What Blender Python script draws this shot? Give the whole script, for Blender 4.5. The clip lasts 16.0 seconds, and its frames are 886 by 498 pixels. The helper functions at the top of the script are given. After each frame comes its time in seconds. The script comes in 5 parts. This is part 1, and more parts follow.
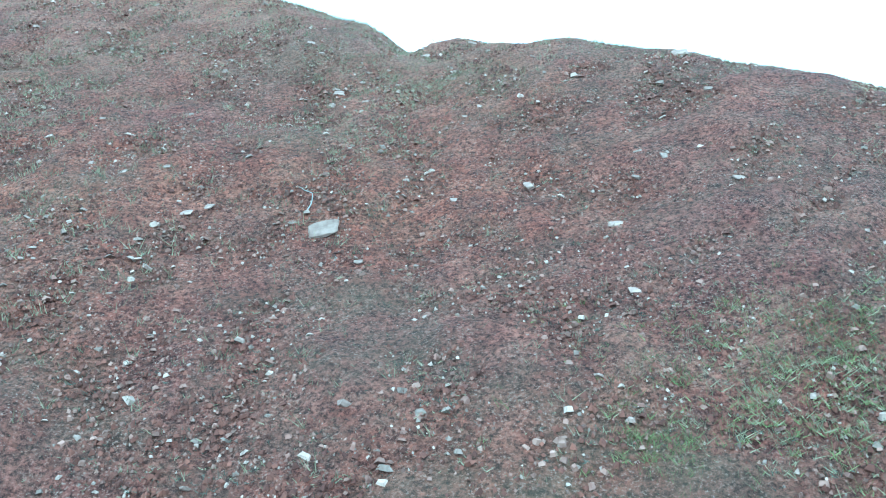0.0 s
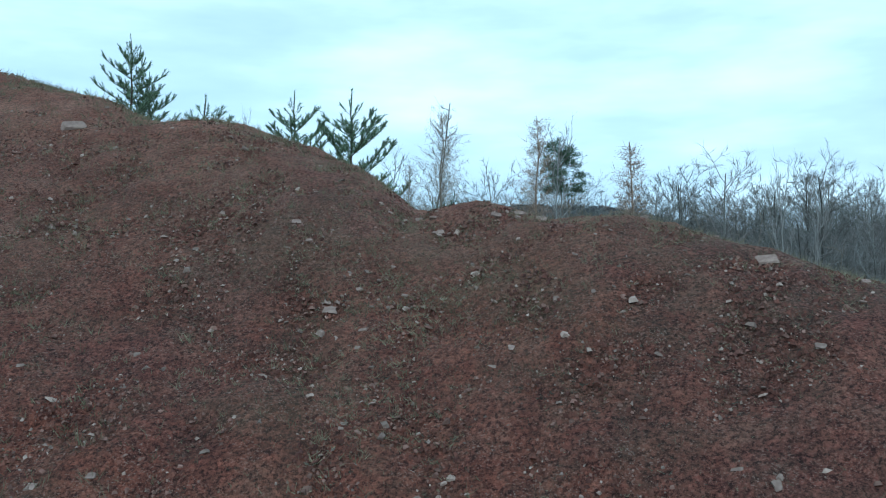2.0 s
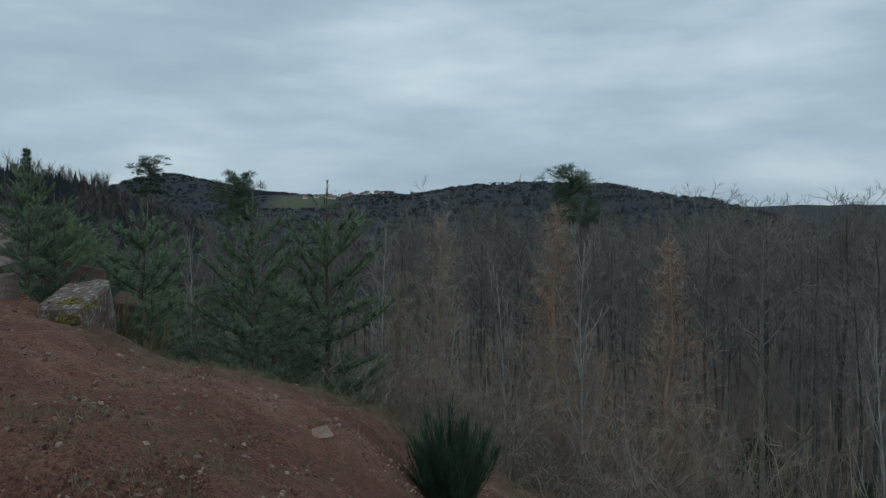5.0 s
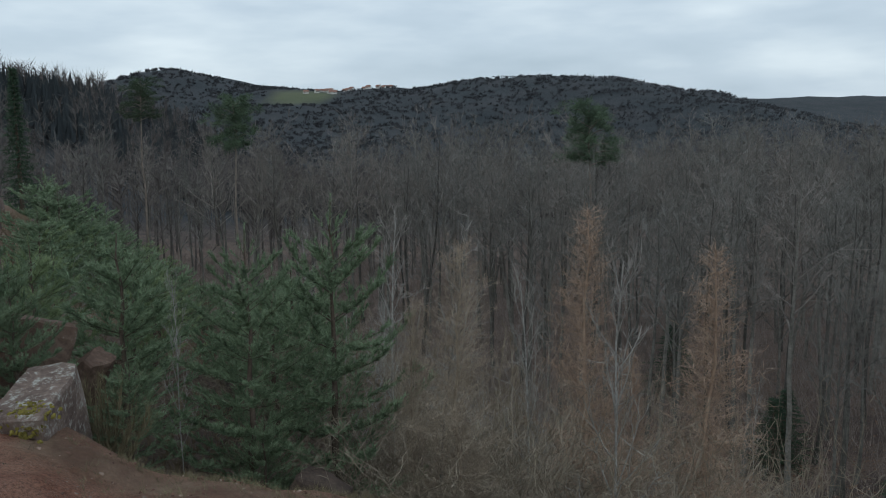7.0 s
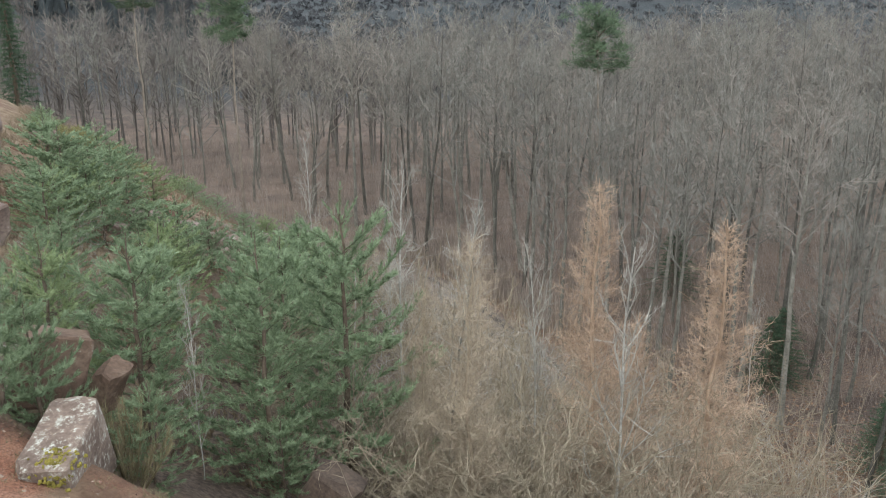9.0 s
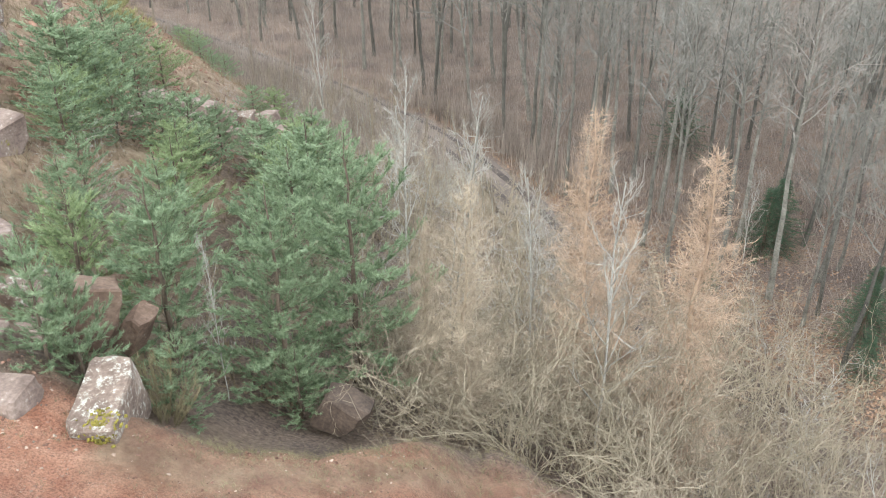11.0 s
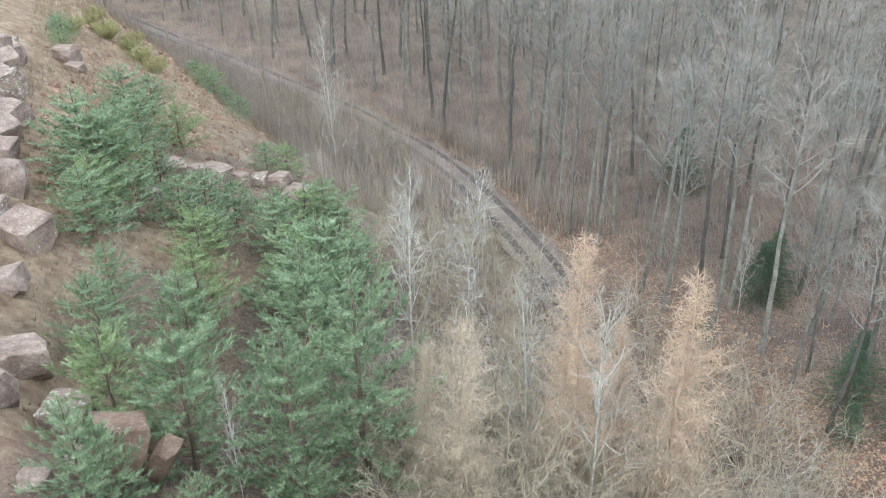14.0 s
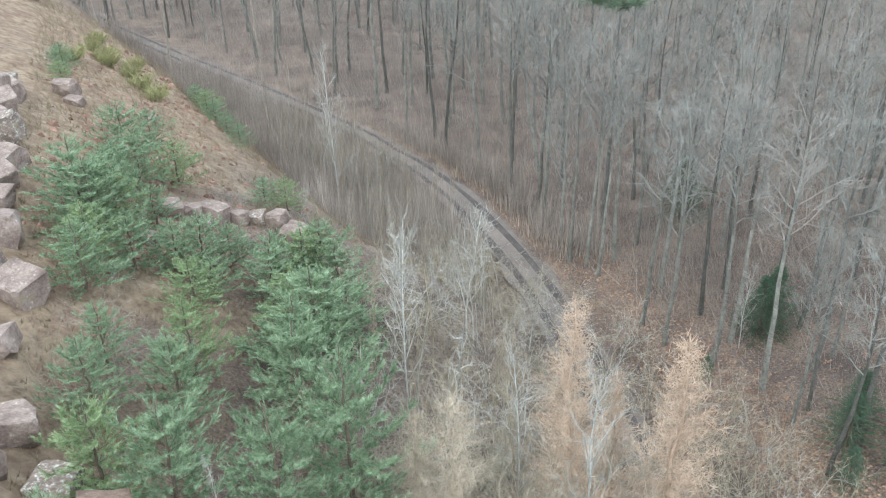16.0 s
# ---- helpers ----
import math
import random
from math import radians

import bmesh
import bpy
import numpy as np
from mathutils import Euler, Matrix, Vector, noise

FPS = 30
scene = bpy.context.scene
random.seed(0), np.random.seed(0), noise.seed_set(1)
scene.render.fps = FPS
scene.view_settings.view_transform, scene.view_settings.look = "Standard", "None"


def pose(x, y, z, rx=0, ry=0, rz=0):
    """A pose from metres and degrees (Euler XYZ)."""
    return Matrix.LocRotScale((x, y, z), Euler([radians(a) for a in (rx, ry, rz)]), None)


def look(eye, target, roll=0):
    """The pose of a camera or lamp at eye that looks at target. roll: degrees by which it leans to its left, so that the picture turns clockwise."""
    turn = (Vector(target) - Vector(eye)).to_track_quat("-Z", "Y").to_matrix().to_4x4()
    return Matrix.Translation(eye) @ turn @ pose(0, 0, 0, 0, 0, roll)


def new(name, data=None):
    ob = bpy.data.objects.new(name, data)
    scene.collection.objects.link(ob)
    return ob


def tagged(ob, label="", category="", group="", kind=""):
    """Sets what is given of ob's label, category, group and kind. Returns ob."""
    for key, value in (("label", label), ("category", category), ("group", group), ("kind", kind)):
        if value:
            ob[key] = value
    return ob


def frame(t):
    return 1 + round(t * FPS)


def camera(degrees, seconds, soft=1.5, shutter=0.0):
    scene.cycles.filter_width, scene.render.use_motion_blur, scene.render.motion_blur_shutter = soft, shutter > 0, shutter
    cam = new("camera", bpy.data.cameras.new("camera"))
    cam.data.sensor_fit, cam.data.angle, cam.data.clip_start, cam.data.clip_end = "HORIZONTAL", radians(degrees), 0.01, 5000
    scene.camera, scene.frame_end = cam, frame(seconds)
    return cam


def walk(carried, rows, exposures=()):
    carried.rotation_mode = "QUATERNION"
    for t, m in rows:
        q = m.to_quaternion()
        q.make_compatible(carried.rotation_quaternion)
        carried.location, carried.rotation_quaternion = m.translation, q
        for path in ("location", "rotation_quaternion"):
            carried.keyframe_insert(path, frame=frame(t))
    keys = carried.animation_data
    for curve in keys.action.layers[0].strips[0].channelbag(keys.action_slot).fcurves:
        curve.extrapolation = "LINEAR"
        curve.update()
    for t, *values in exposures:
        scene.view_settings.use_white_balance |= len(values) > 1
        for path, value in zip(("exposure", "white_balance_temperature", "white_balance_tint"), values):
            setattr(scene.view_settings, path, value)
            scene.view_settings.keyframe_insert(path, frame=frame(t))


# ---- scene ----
cam = camera(54.1, 16.0, soft=1.0)
PATH = [
    (0, (0.538, -8.4, 11.678), (0.479, -6.401, 11.697), 0.1),
    (0.5, (0.483, -7.882, 12.442), (0.418, -5.883, 12.462), 0.1),
    (1, (0.4, -7.299, 13.114), (0.332, -5.3, 13.135), 0.0),
    (1.5, (0.344, -6.589, 13.834), (0.273, -4.59, 13.855), -0.0),
    (2, (0.315, -5.735, 14.582), (0.241, -3.736, 14.605), -0.1),
    (2.5, (0.351, -4.915, 15.253), (0.275, -2.917, 15.278), -0.1),
    (3, (0.387, -3.996, 15.952), (0.309, -1.998, 15.978), -0.2),
    (3.5, (0.402, -3.012, 16.664), (0.323, -1.014, 16.691), -0.2),
    (3.7, (0.393, -2.676, 16.896), (0.315, -0.678, 16.925), -0.1),
    (5.8, (0.103, 1.136, 19.983), (0.018, 3.131, 19.864), -0.3),
    (6, (0.047, 1.419, 20.237), (-0.038, 3.412, 20.094), -0.4),
    (6.5, (-0.094, 2.14, 21.008), (-0.181, 4.126, 20.792), -0.5),
    (7, (-0.242, 2.782, 21.761), (-0.33, 4.761, 21.482), -0.4),
    (7.5, (-0.384, 3.279, 22.524), (-0.471, 5.247, 22.18), -0.4),
    (8, (-0.476, 3.511, 23.179), (-0.562, 5.469, 22.777), -0.3),
    (8.5, (-0.484, 3.53, 23.893), (-0.573, 5.469, 23.411), -0.4),
    (9, (-0.514, 3.505, 24.529), (-0.601, 5.417, 23.948), -0.3),
    (9.5, (-0.394, 3.424, 25.214), (-0.489, 5.292, 24.506), -0.7),
    (9.7, (-0.341, 3.407, 25.526), (-0.44, 5.255, 24.767), -0.7),
    (11.8, (-0.081, 3.567, 28.902), (-0.202, 5.299, 27.91), -0.8),
    (12, (-0.042, 3.613, 29.248), (-0.167, 5.345, 28.257), -0.8),
    (12.5, (0.016, 3.628, 29.822), (-0.112, 5.36, 28.831), -0.9),
    (13, (0.061, 3.632, 30.43), (-0.07, 5.364, 29.438), -1.1),
    (13.5, (0.092, 3.651, 31.073), (-0.041, 5.383, 30.083), -1.1),
    (14, (0.193, 3.644, 31.681), (0.057, 5.376, 30.689), -1.1),
    (14.5, (0.34, 3.656, 32.391), (0.201, 5.387, 31.399), -1.3),
    (15, (0.449, 3.826, 32.844), (0.305, 5.558, 31.854), -1.4),
    (15.5, (0.593, 4.18, 33.036), (0.444, 5.913, 32.049), -1.5),
    (16, (0.662, 4.678, 33.138), (0.508, 6.412, 32.153), -1.6),
]
# seconds, stops, kelvin, tint
EXPOSURES = [
    (0.0, 2.42, 4150, -27), (0.5, 2.2, 4250, -24), (1.0, 1.9, 4350, -23), (1.5, 1.28, 4480, -22), (2.0, 0.55, 4900, -12), (2.5, 0.1, 5250, -11),
    (3.0, -0.15, 5350, -10), (3.7, -0.3, 5450, -9), (5.8, -0.4, 5900, 0), (6.5, -0.2, 6000, 1), (7.0, 0.05, 6050, 2), (7.5, 0.2, 6150, 3), (8.0, 0.55, 6400, 4), (8.5, 1.07, 6600, 4),
    (9.0, 1.75, 6750, 4), (9.7, 2.42, 6850, 4), (11.8, 2.43, 6600, 3), (16.0, 2.4, 6050, -1),
]
walk(cam, [(t, look(eye, target, roll)) for t, eye, target, roll in PATH], EXPOSURES)

# ------------------------------------------------------------ sky and sun: a bright overcast
world = bpy.data.worlds.new("overcast_sky")
scene.world = world
world.use_nodes = True
wn, wl = world.node_tree.nodes, world.node_tree.links
wn.clear()
w_out, w_bg = wn.new("ShaderNodeOutputWorld"), wn.new("ShaderNodeBackground")
w_sky = wn.new("ShaderNodeTexSky")
w_sky.sky_type, w_sky.sun_disc = "NISHITA", False
w_sky.sun_elevation, w_sky.sun_rotation = radians(38), radians(150)
w_sky.air_density, w_sky.dust_density, w_sky.ozone_density = 1.0, 2.0, 1.0
w_co, w_map = wn.new("ShaderNodeTexCoord"), wn.new("ShaderNodeMapping")
w_map.inputs["Scale"].default_value = (1.0, 1.0, 4.0)
w_n1, w_n2 = wn.new("ShaderNodeTexNoise"), wn.new("ShaderNodeTexNoise")
w_n1.inputs["Scale"].default_value, w_n1.inputs["Detail"].default_value, w_n1.inputs["Roughness"].default_value = 2.3, 5.0, 0.5
w_n2.inputs["Scale"].default_value, w_n2.inputs["Detail"].default_value = 6.0, 4.0
w_add = wn.new("ShaderNodeMath")
w_add.operation = "MULTIPLY_ADD"
w_add.inputs[1].default_value = 0.35
w_ramp = wn.new("ShaderNodeValToRGB")
w_ramp.color_ramp.elements[0].position, w_ramp.color_ramp.elements[0].color = 0.44, (4.9, 5.6, 6.5, 1)
w_ramp.color_ramp.elements[1].position, w_ramp.color_ramp.elements[1].color = 0.95, (10.5, 10.7, 11.0, 1)
w_mid = w_ramp.color_ramp.elements.new(0.66)
w_mid.color = (6.6, 7.2, 8.1, 1)
w_mix = wn.new("ShaderNodeMix")
w_mix.data_type = "RGBA"
w_mix.inputs["Factor"].default_value = 0.9
wl.new(w_co.outputs["Generated"], w_map.inputs["Vector"])
wl.new(w_map.outputs["Vector"], w_n1.inputs["Vector"])
wl.new(w_map.outputs["Vector"], w_n2.inputs["Vector"])
wl.new(w_n2.outputs["Fac"], w_add.inputs[0])
wl.new(w_n1.outputs["Fac"], w_add.inputs[2])
wl.new(w_add.outputs["Value"], w_ramp.inputs["Fac"])
wl.new(w_sky.outputs["Color"], w_mix.inputs["A"])
wl.new(w_ramp.outputs["Color"], w_mix.inputs["B"])
wl.new(w_mix.outputs["Result"], w_bg.inputs["Color"])
w_bg.inputs["Strength"].default_value = 0.09
wl.new(w_bg.outputs["Background"], w_out.inputs["Surface"])
sun = new("sun", bpy.data.lights.new("sun", "SUN"))
sun.data.energy, sun.data.angle, sun.data.color = 0.45, radians(30), (1.0, 0.96, 0.9)
sun.rotation_euler = (radians(42), 0, radians(-28))

# ------------------------------------------------------------ shape of the land
def lattice(ix, iy, k):
    v = np.sin(ix * 127.1 + iy * 311.7 + k * 74.7) * 43758.5453
    return v - np.floor(v)


def value_noise(x, y, k=0):
    """Smooth noise from -1 to 1 over the plane."""
    ix, iy = np.floor(x), np.floor(y)
    fx, fy = x - ix, y - iy
    fx, fy = fx * fx * (3 - 2 * fx), fy * fy * (3 - 2 * fy)
    low = lattice(ix, iy, k) * (1 - fx) + lattice(ix + 1, iy, k) * fx
    high = lattice(ix, iy + 1, k) * (1 - fx) + lattice(ix + 1, iy + 1, k) * fx
    return 2 * (low * (1 - fy) + high * fy) - 1


def soft_min(a, b, k):
    h = np.clip(0.5 + 0.5 * (b - a) / k, 0, 1)
    return b * (1 - h) + a * h - k * h * (1 - h)


def soft_max(a, b, k):
    return -soft_min(-a, -b, k)


def crest_height(x):
    """Height of the spoil heap's top along its front edge."""
    return np.interp(x, [-40, -12, -7.4, -6.2, -5.3, -4.2, -2.6, -1.6, -1.0, -0.5, 0.5, 1.35, 2.4, 3.6, 4.8, 6.9, 12, 20, 40],
                     [23, 18.8, 17.79, 17.52, 17.08, 17.0, 16.5, 16.15, 15.65, 15.2, 15.45, 15.05, 15.15, 14.8, 14.4, 13.8, 11.5, 8.0, 5])


ROAD = [(16, 2), (11, 16), (8.6, 28), (6.2, 40), (4.0, 50), (1.8, 57.5), (-0.6, 64), (-4.0, 72.5), (-8.3, 81), (-14, 89.5), (-22, 97.5), (-32, 107), (-46, 119.5), (-60.5, 133), (-69, 141.5), (-110, 176), (-200, 240)]


def road_distance(x, y):
    """Distance from the middle of the forest road."""
    best = np.full(np.shape(x), 1e9)
    for (ax, ay), (bx, by) in zip(ROAD, ROAD[1:]):
        ux, uy = bx - ax, by - ay
        t = np.clip(((x - ax) * ux + (y - ay) * uy) / (ux * ux + uy * uy), 0, 1)
        best = np.minimum(best, np.hypot(x - ax - t * ux, y - ay - t * uy))
    return best


def height(x, y):
    x, y = np.asarray(x, float), np.asarray(y, float)
    front = 11.6 + 0.645 * y + 0.17 * np.clip(x, 0, 3.6)
    front = np.maximum(front, 5.0 + 0.12 * y)
    start, fall = np.interp(x, [-3, 0.5], [9, 6]), np.interp(x, [-8, -5, -1, 2, 4], [0.06, 0.1, 0.11, 0.16, 0.22])
    top = crest_height(x) - fall * np.maximum(0, y - start) + 0.06 * np.minimum(0, y - start)
    top = top + 0.2 * np.exp(-(((x + 9.4) / 1.4) ** 2 + ((y - 12) / 2.2) ** 2))
    heap = soft_min(front, top, 0.55)
    heap = heap + 0.14 * value_noise(x * 0.55, y * 0.55, 3) + 0.06 * value_noise(x * 1.6, y * 1.6, 4)
    edge = np.interp(x, [-20, -12, -9.5, -7.6, -6, -3.5, 0, 3, 9, 20], [20, 18.5, 16.6, 15.2, 15.0, 15.4, 18.6, 17, 11.5, 6])
    past = np.maximum(0, y - edge)
    heap = heap - 0.62 * past * np.clip(past / 1.3, 0, 1) - 0.5 * np.maximum(0, y - 26)
    # hillside beside and behind the heap, falling to the road
    side = 14.9 - 0.45 * (x + 8) - 0.2 * (y - 20) - 0.13 * np.maximum(0, y - 45)
    past_edge = np.maximum(0, 0.78 * (x + 16.5) + 0.62 * (y - 57)) * np.clip((y - 44) / 10, 0, 1)
    side = side - 0.6 * past_edge * np.clip(past_edge / 3, 0, 1)
    side = np.where(y < 16, side - 2.0 * (16 - y), side)
    side = np.minimum(side, 19.5 + 0.05 * (-x))
    side = side + 0.5 * value_noise(x * 0.18, y * 0.18, 5) + 0.18 * value_noise(x * 0.6, y * 0.6, 6)
    floor = 1.5 + 0.12 * np.clip(x, -40, 60) - 0.06 * (np.clip(y, 0, 120) - 55)
    floor = np.maximum(floor, -1.7) + 0.35 * value_noise(x * 0.11, y * 0.11, 7)
    side = soft_max(side, floor, 2.0)
    land = np.where(y < 14, heap, soft_max(heap, side, 1.0))
    land = np.where((y >= 14) & (y < 16), heap + (land - heap) * (y - 14) / 2, land)
    # the road runs on a level bed
    d = road_distance(x, y)
    bed = np.maximum(1.5 + 0.12 * np.clip(x, -40, 60) - 0.06 * (np.clip(y, 0, 120) - 55), -1.7) - 0.15
    k = np.clip((d - 1.9) / 2.5, 0, 1)
    land = np.where(d < 4.4, bed + (land - bed) * k * k * (3 - 2 * k), land)
    # far country: a wooded rise, a valley, the hills beyond
    r = np.hypot(x, y)
    rough = 6 * value_noise(x / 90, y / 90, 8) + 2.5 * value_noise(x / 35, y / 35, 9)
    across = np.maximum(0, x + 165) / 60 + np.minimum(0, x + 300) / 150
    rise = 47 * np.exp(-(across ** 2 + ((y - 380) / 190) ** 2))
    dip = -45 * np.clip((y - 170) / 350, 0, 1) * np.exp(-((x - 150) / 420) ** 2)
    hill = 116 * np.exp(-(((x - 165) / 345) ** 2 + ((y - 1330) / 330) ** 2)) + 97 * np.exp(-(((x + 380) / 460) ** 2 + ((y - 1650) / 420) ** 2)) + 9 * np.exp(-(((x - 240) / 75) ** 2 + ((y - 1330) / 200) ** 2)) + 6 * np.exp(-(((x + 20) / 140) ** 2 + ((y - 1390) / 200) ** 2)) + 11 * np.exp(-(((x - 385) / 85) ** 2 + ((y - 1320) / 200) ** 2)) + 51 * np.exp(-(((x + 600) / 130) ** 2 + ((y - 1600) / 250) ** 2))
    hill = hill + 131 * np.exp(-(((x - 1500) / 1500) ** 2 + ((y - 3600) / 600) ** 2)) + 135 * np.exp(-(((x + 1800) / 1500) ** 2 + ((y - 3200) / 900) ** 2))
    k = np.clip((r - 110) / 200, 0, 1)
    return land * (1 - np.clip((r - 150) / 200, 0, 1)) + (rise + dip + hill + rough * k) * k


# ------------------------------------------------------------ materials
def material(name, rough=0.9):
    m = bpy.data.materials.new(name)
    m.use_nodes = True
    bsdf = m.node_tree.nodes["Principled BSDF"]
    bsdf.inputs["Roughness"].default_value = rough
    bsdf.inputs["Specular IOR Level"].default_value = 0.25
    return m, m.node_tree.nodes, m.node_tree.links, bsdf


def coords(nodes, which="Object"):
    return nodes.new("ShaderNodeTexCoord").outputs[which]


def noise_of(nodes, links, vec, scale, detail=4.0, rough=0.55):
    n = nodes.new("ShaderNodeTexNoise")
    n.inputs["Scale"].default_value, n.inputs["Detail"].default_value, n.inputs["Roughness"].default_value = scale, detail, rough
    links.new(vec, n.inputs["Vector"])
    return n.outputs["Fac"]


def ramp_of(nodes, links, fac, stops):
    r = nodes.new("ShaderNodeValToRGB")
    e = r.color_ramp.elements
    for n, (pos, col) in enumerate(stops):
        el = e[n] if n < 2 else e.new(pos)
        el.position, el.color = pos, (*col, 1)
    links.new(fac, r.inputs["Fac"])
    return r.outputs["Color"]


def mix_of(nodes, links, fac, a, b, blend="MIX"):
    m = nodes.new("ShaderNodeMix")
    m.data_type, m.blend_type = "RGBA", blend
    for value, slot in ((fac, "Factor"), (a, "A"), (b, "B")):
        if isinstance(value, (int, float)):
            m.inputs[slot].default_value = value
        elif isinstance(value, tuple):
            m.inputs[slot].default_value = (*value, 1)
        else:
            links.new(value, m.inputs[slot])
    return m.outputs["Result"]


def bump_of(nodes, links, bsdf, fac, strength, distance):
    b = nodes.new("ShaderNodeBump")
    b.inputs["Strength"].default_value, b.inputs["Distance"].default_value = strength, distance
    links.new(fac, b.inputs["Height"])
    links.new(b.outputs["Normal"], bsdf.inputs["Normal"])


def mottled(name, dark, light, scale, rough=0.9, fine=None, bump=0.0, island=0.0, per_thing=0.0, thin=0.0):
    """Two colours mixed by noise at two scales, shifted a little from piece to piece."""
    m, nodes, links, bsdf = material(name, rough)
    vec = coords(nodes)
    big, small = noise_of(nodes, links, vec, scale), noise_of(nodes, links, vec, fine or scale * 7, 3)
    fac = nodes.new("ShaderNodeMath")
    fac.operation = "MULTIPLY_ADD"
    fac.inputs[1].default_value = 0.5
    links.new(small, fac.inputs[0])
    half = nodes.new("ShaderNodeMath")
    half.operation = "MULTIPLY"
    half.inputs[1].default_value = 0.6
    links.new(big, half.inputs[0])
    links.new(half.outputs["Value"], fac.inputs[2])
    col = ramp_of(nodes, links, fac.outputs["Value"], [(0.36, dark), (0.72, light)])
    if island or per_thing:
        src = nodes.new("ShaderNodeNewGeometry").outputs["Random Per Island"] if island else nodes.new("ShaderNodeObjectInfo").outputs["Random"]
        amount = island or per_thing
        shade = ramp_of(nodes, links, src, [(0.0, (1 - amount,) * 3), (1.0, (1.0, 1.0, 1.0))])
        col = mix_of(nodes, links, 1.0, col, shade, "MULTIPLY")
    links.new(col, bsdf.inputs["Base Color"])
    if bump:
        bump_of(nodes, links, bsdf, small, 0.6, bump)
    if thin:
        through_leaf, both = nodes.new("ShaderNodeBsdfTranslucent"), nodes.new("ShaderNodeMixShader")
        both.inputs["Fac"].default_value = thin
        links.new(col, through_leaf.inputs["Color"])
        links.new(bsdf.outputs["BSDF"], both.inputs[1])
        links.new(through_leaf.outputs["BSDF"], both.inputs[2])
        links.new(both.outputs["Shader"], nodes["Material Output"].inputs["Surface"])
    return m


def ground_material():
    """Red spoil on the heap, dry grass and leaf litter on the hillside and under the trees."""
    m, nodes, links, bsdf = material("spoil_and_litter", 0.95)
    vec = coords(nodes)
    big, mid = noise_of(nodes, links, vec, 0.33, 5, 0.6), noise_of(nodes, links, vec, 1.5, 6, 0.65)
    fine, grit = noise_of(nodes, links, vec, 9.0, 6, 0.7), noise_of(nodes, links, vec, 42.0, 4, 0.7)
    red = ramp_of(nodes, links, mid, [(0.3, (0.19, 0.069, 0.047)), (0.5, (0.32, 0.11, 0.069)), (0.72, (0.42, 0.172, 0.108))])
    plum = ramp_of(nodes, links, mid, [(0.3, (0.165, 0.066, 0.05)), (0.5, (0.26, 0.1, 0.075)), (0.72, (0.36, 0.165, 0.12))])
    soil = mix_of(nodes, links, ramp_of(nodes, links, noise_of(nodes, links, vec, 0.21, 4, 0.55), [(0.4, (0, 0, 0)), (0.62, (1, 1, 1))]), red, plum)
    dust = ramp_of(nodes, links, fine, [(0.35, (0.5, 0.5, 0.52)), (0.6, (1.0, 1.0, 1.0)), (0.78, (1.5, 1.45, 1.4))])
    soil = mix_of(nodes, links, 1.0, soil, dust, "MULTIPLY")
    crumb = ramp_of(nodes, links, noise_of(nodes, links, vec, 21.0, 6, 0.8), [(0.4, (0.2, 0.19, 0.2)), (0.51, (0.9, 0.9, 0.9)), (0.64, (1.4, 1.35, 1.3))])
    soil = mix_of(nodes, links, 1.0, soil, crumb, "MULTIPLY")
    gritty = ramp_of(nodes, links, grit, [(0.555, (0, 0, 0)), (0.66, (1, 1, 1))])
    gritty = mix_of(nodes, links, ramp_of(nodes, links, noise_of(nodes, links, vec, 2.3, 4, 0.6), [(0.38, (0.1, 0.1, 0.1)), (0.62, (0.9, 0.9, 0.9))]), (0, 0, 0), gritty)
    pale = ramp_of(nodes, links, big, [(0.52, (0, 0, 0)), (0.7, (0.45, 0.45, 0.45))])
    olive = mix_of(nodes, links, fine, (0.07, 0.06, 0.032), (0.2, 0.165, 0.1))
    soil = mix_of(nodes, links, pale, soil, olive)
    sward = ramp_of(nodes, links, noise_of(nodes, links, vec, 1.4, 8, 0.8), [(0.43, (0, 0, 0)), (0.66, (0.34, 0.34, 0.34))])
    soil = mix_of(nodes, links, sward, soil, mix_of(nodes, links, crumb, (0.062, 0.048, 0.031), (0.205, 0.165, 0.108)))
    dust = nodes.new("ShaderNodeAttribute")
    dust.attribute_name = "dust"
    powder = ramp_of(nodes, links, mid, [(0.35, (0.315, 0.138, 0.089)), (0.65, (0.465, 0.255, 0.178))])
    soil = mix_of(nodes, links, dust.outputs["Fac"], soil, mix_of(nodes, links, 0.55, powder, crumb, "MULTIPLY"))
    soil = mix_of(nodes, links, gritty, soil, (0.37, 0.28, 0.225))
    litter = ramp_of(nodes, links, fine, [(0.3, (0.07, 0.051, 0.043)), (0.52, (0.19, 0.141, 0.118)), (0.75, (0.36, 0.272, 0.222))])
    damp = ramp_of(nodes, links, big, [(0.35, (0.6, 0.6, 0.62)), (0.65, (1.1, 1.08, 1.05))])
    litter = mix_of(nodes, links, 1.0, litter, damp, "MULTIPLY")
    straw = ramp_of(nodes, links, mid, [(0.35, (0.15, 0.1, 0.068)), (0.55, (0.265, 0.19, 0.133)), (0.75, (0.345, 0.275, 0.195))])
    bald = ramp_of(nodes, links, noise_of(nodes, links, vec, 0.5, 7, 0.7), [(0.5, (0, 0, 0)), (0.62, (0.75, 0.75, 0.75))])
    straw = mix_of(nodes, links, bald, straw, mix_of(nodes, links, fine, (0.11, 0.06, 0.045), (0.24, 0.145, 0.11)))
    cover = nodes.new("ShaderNodeAttribute")
    cover.attribute_name = "cover"
    sep = nodes.new("ShaderNodeSeparateColor")
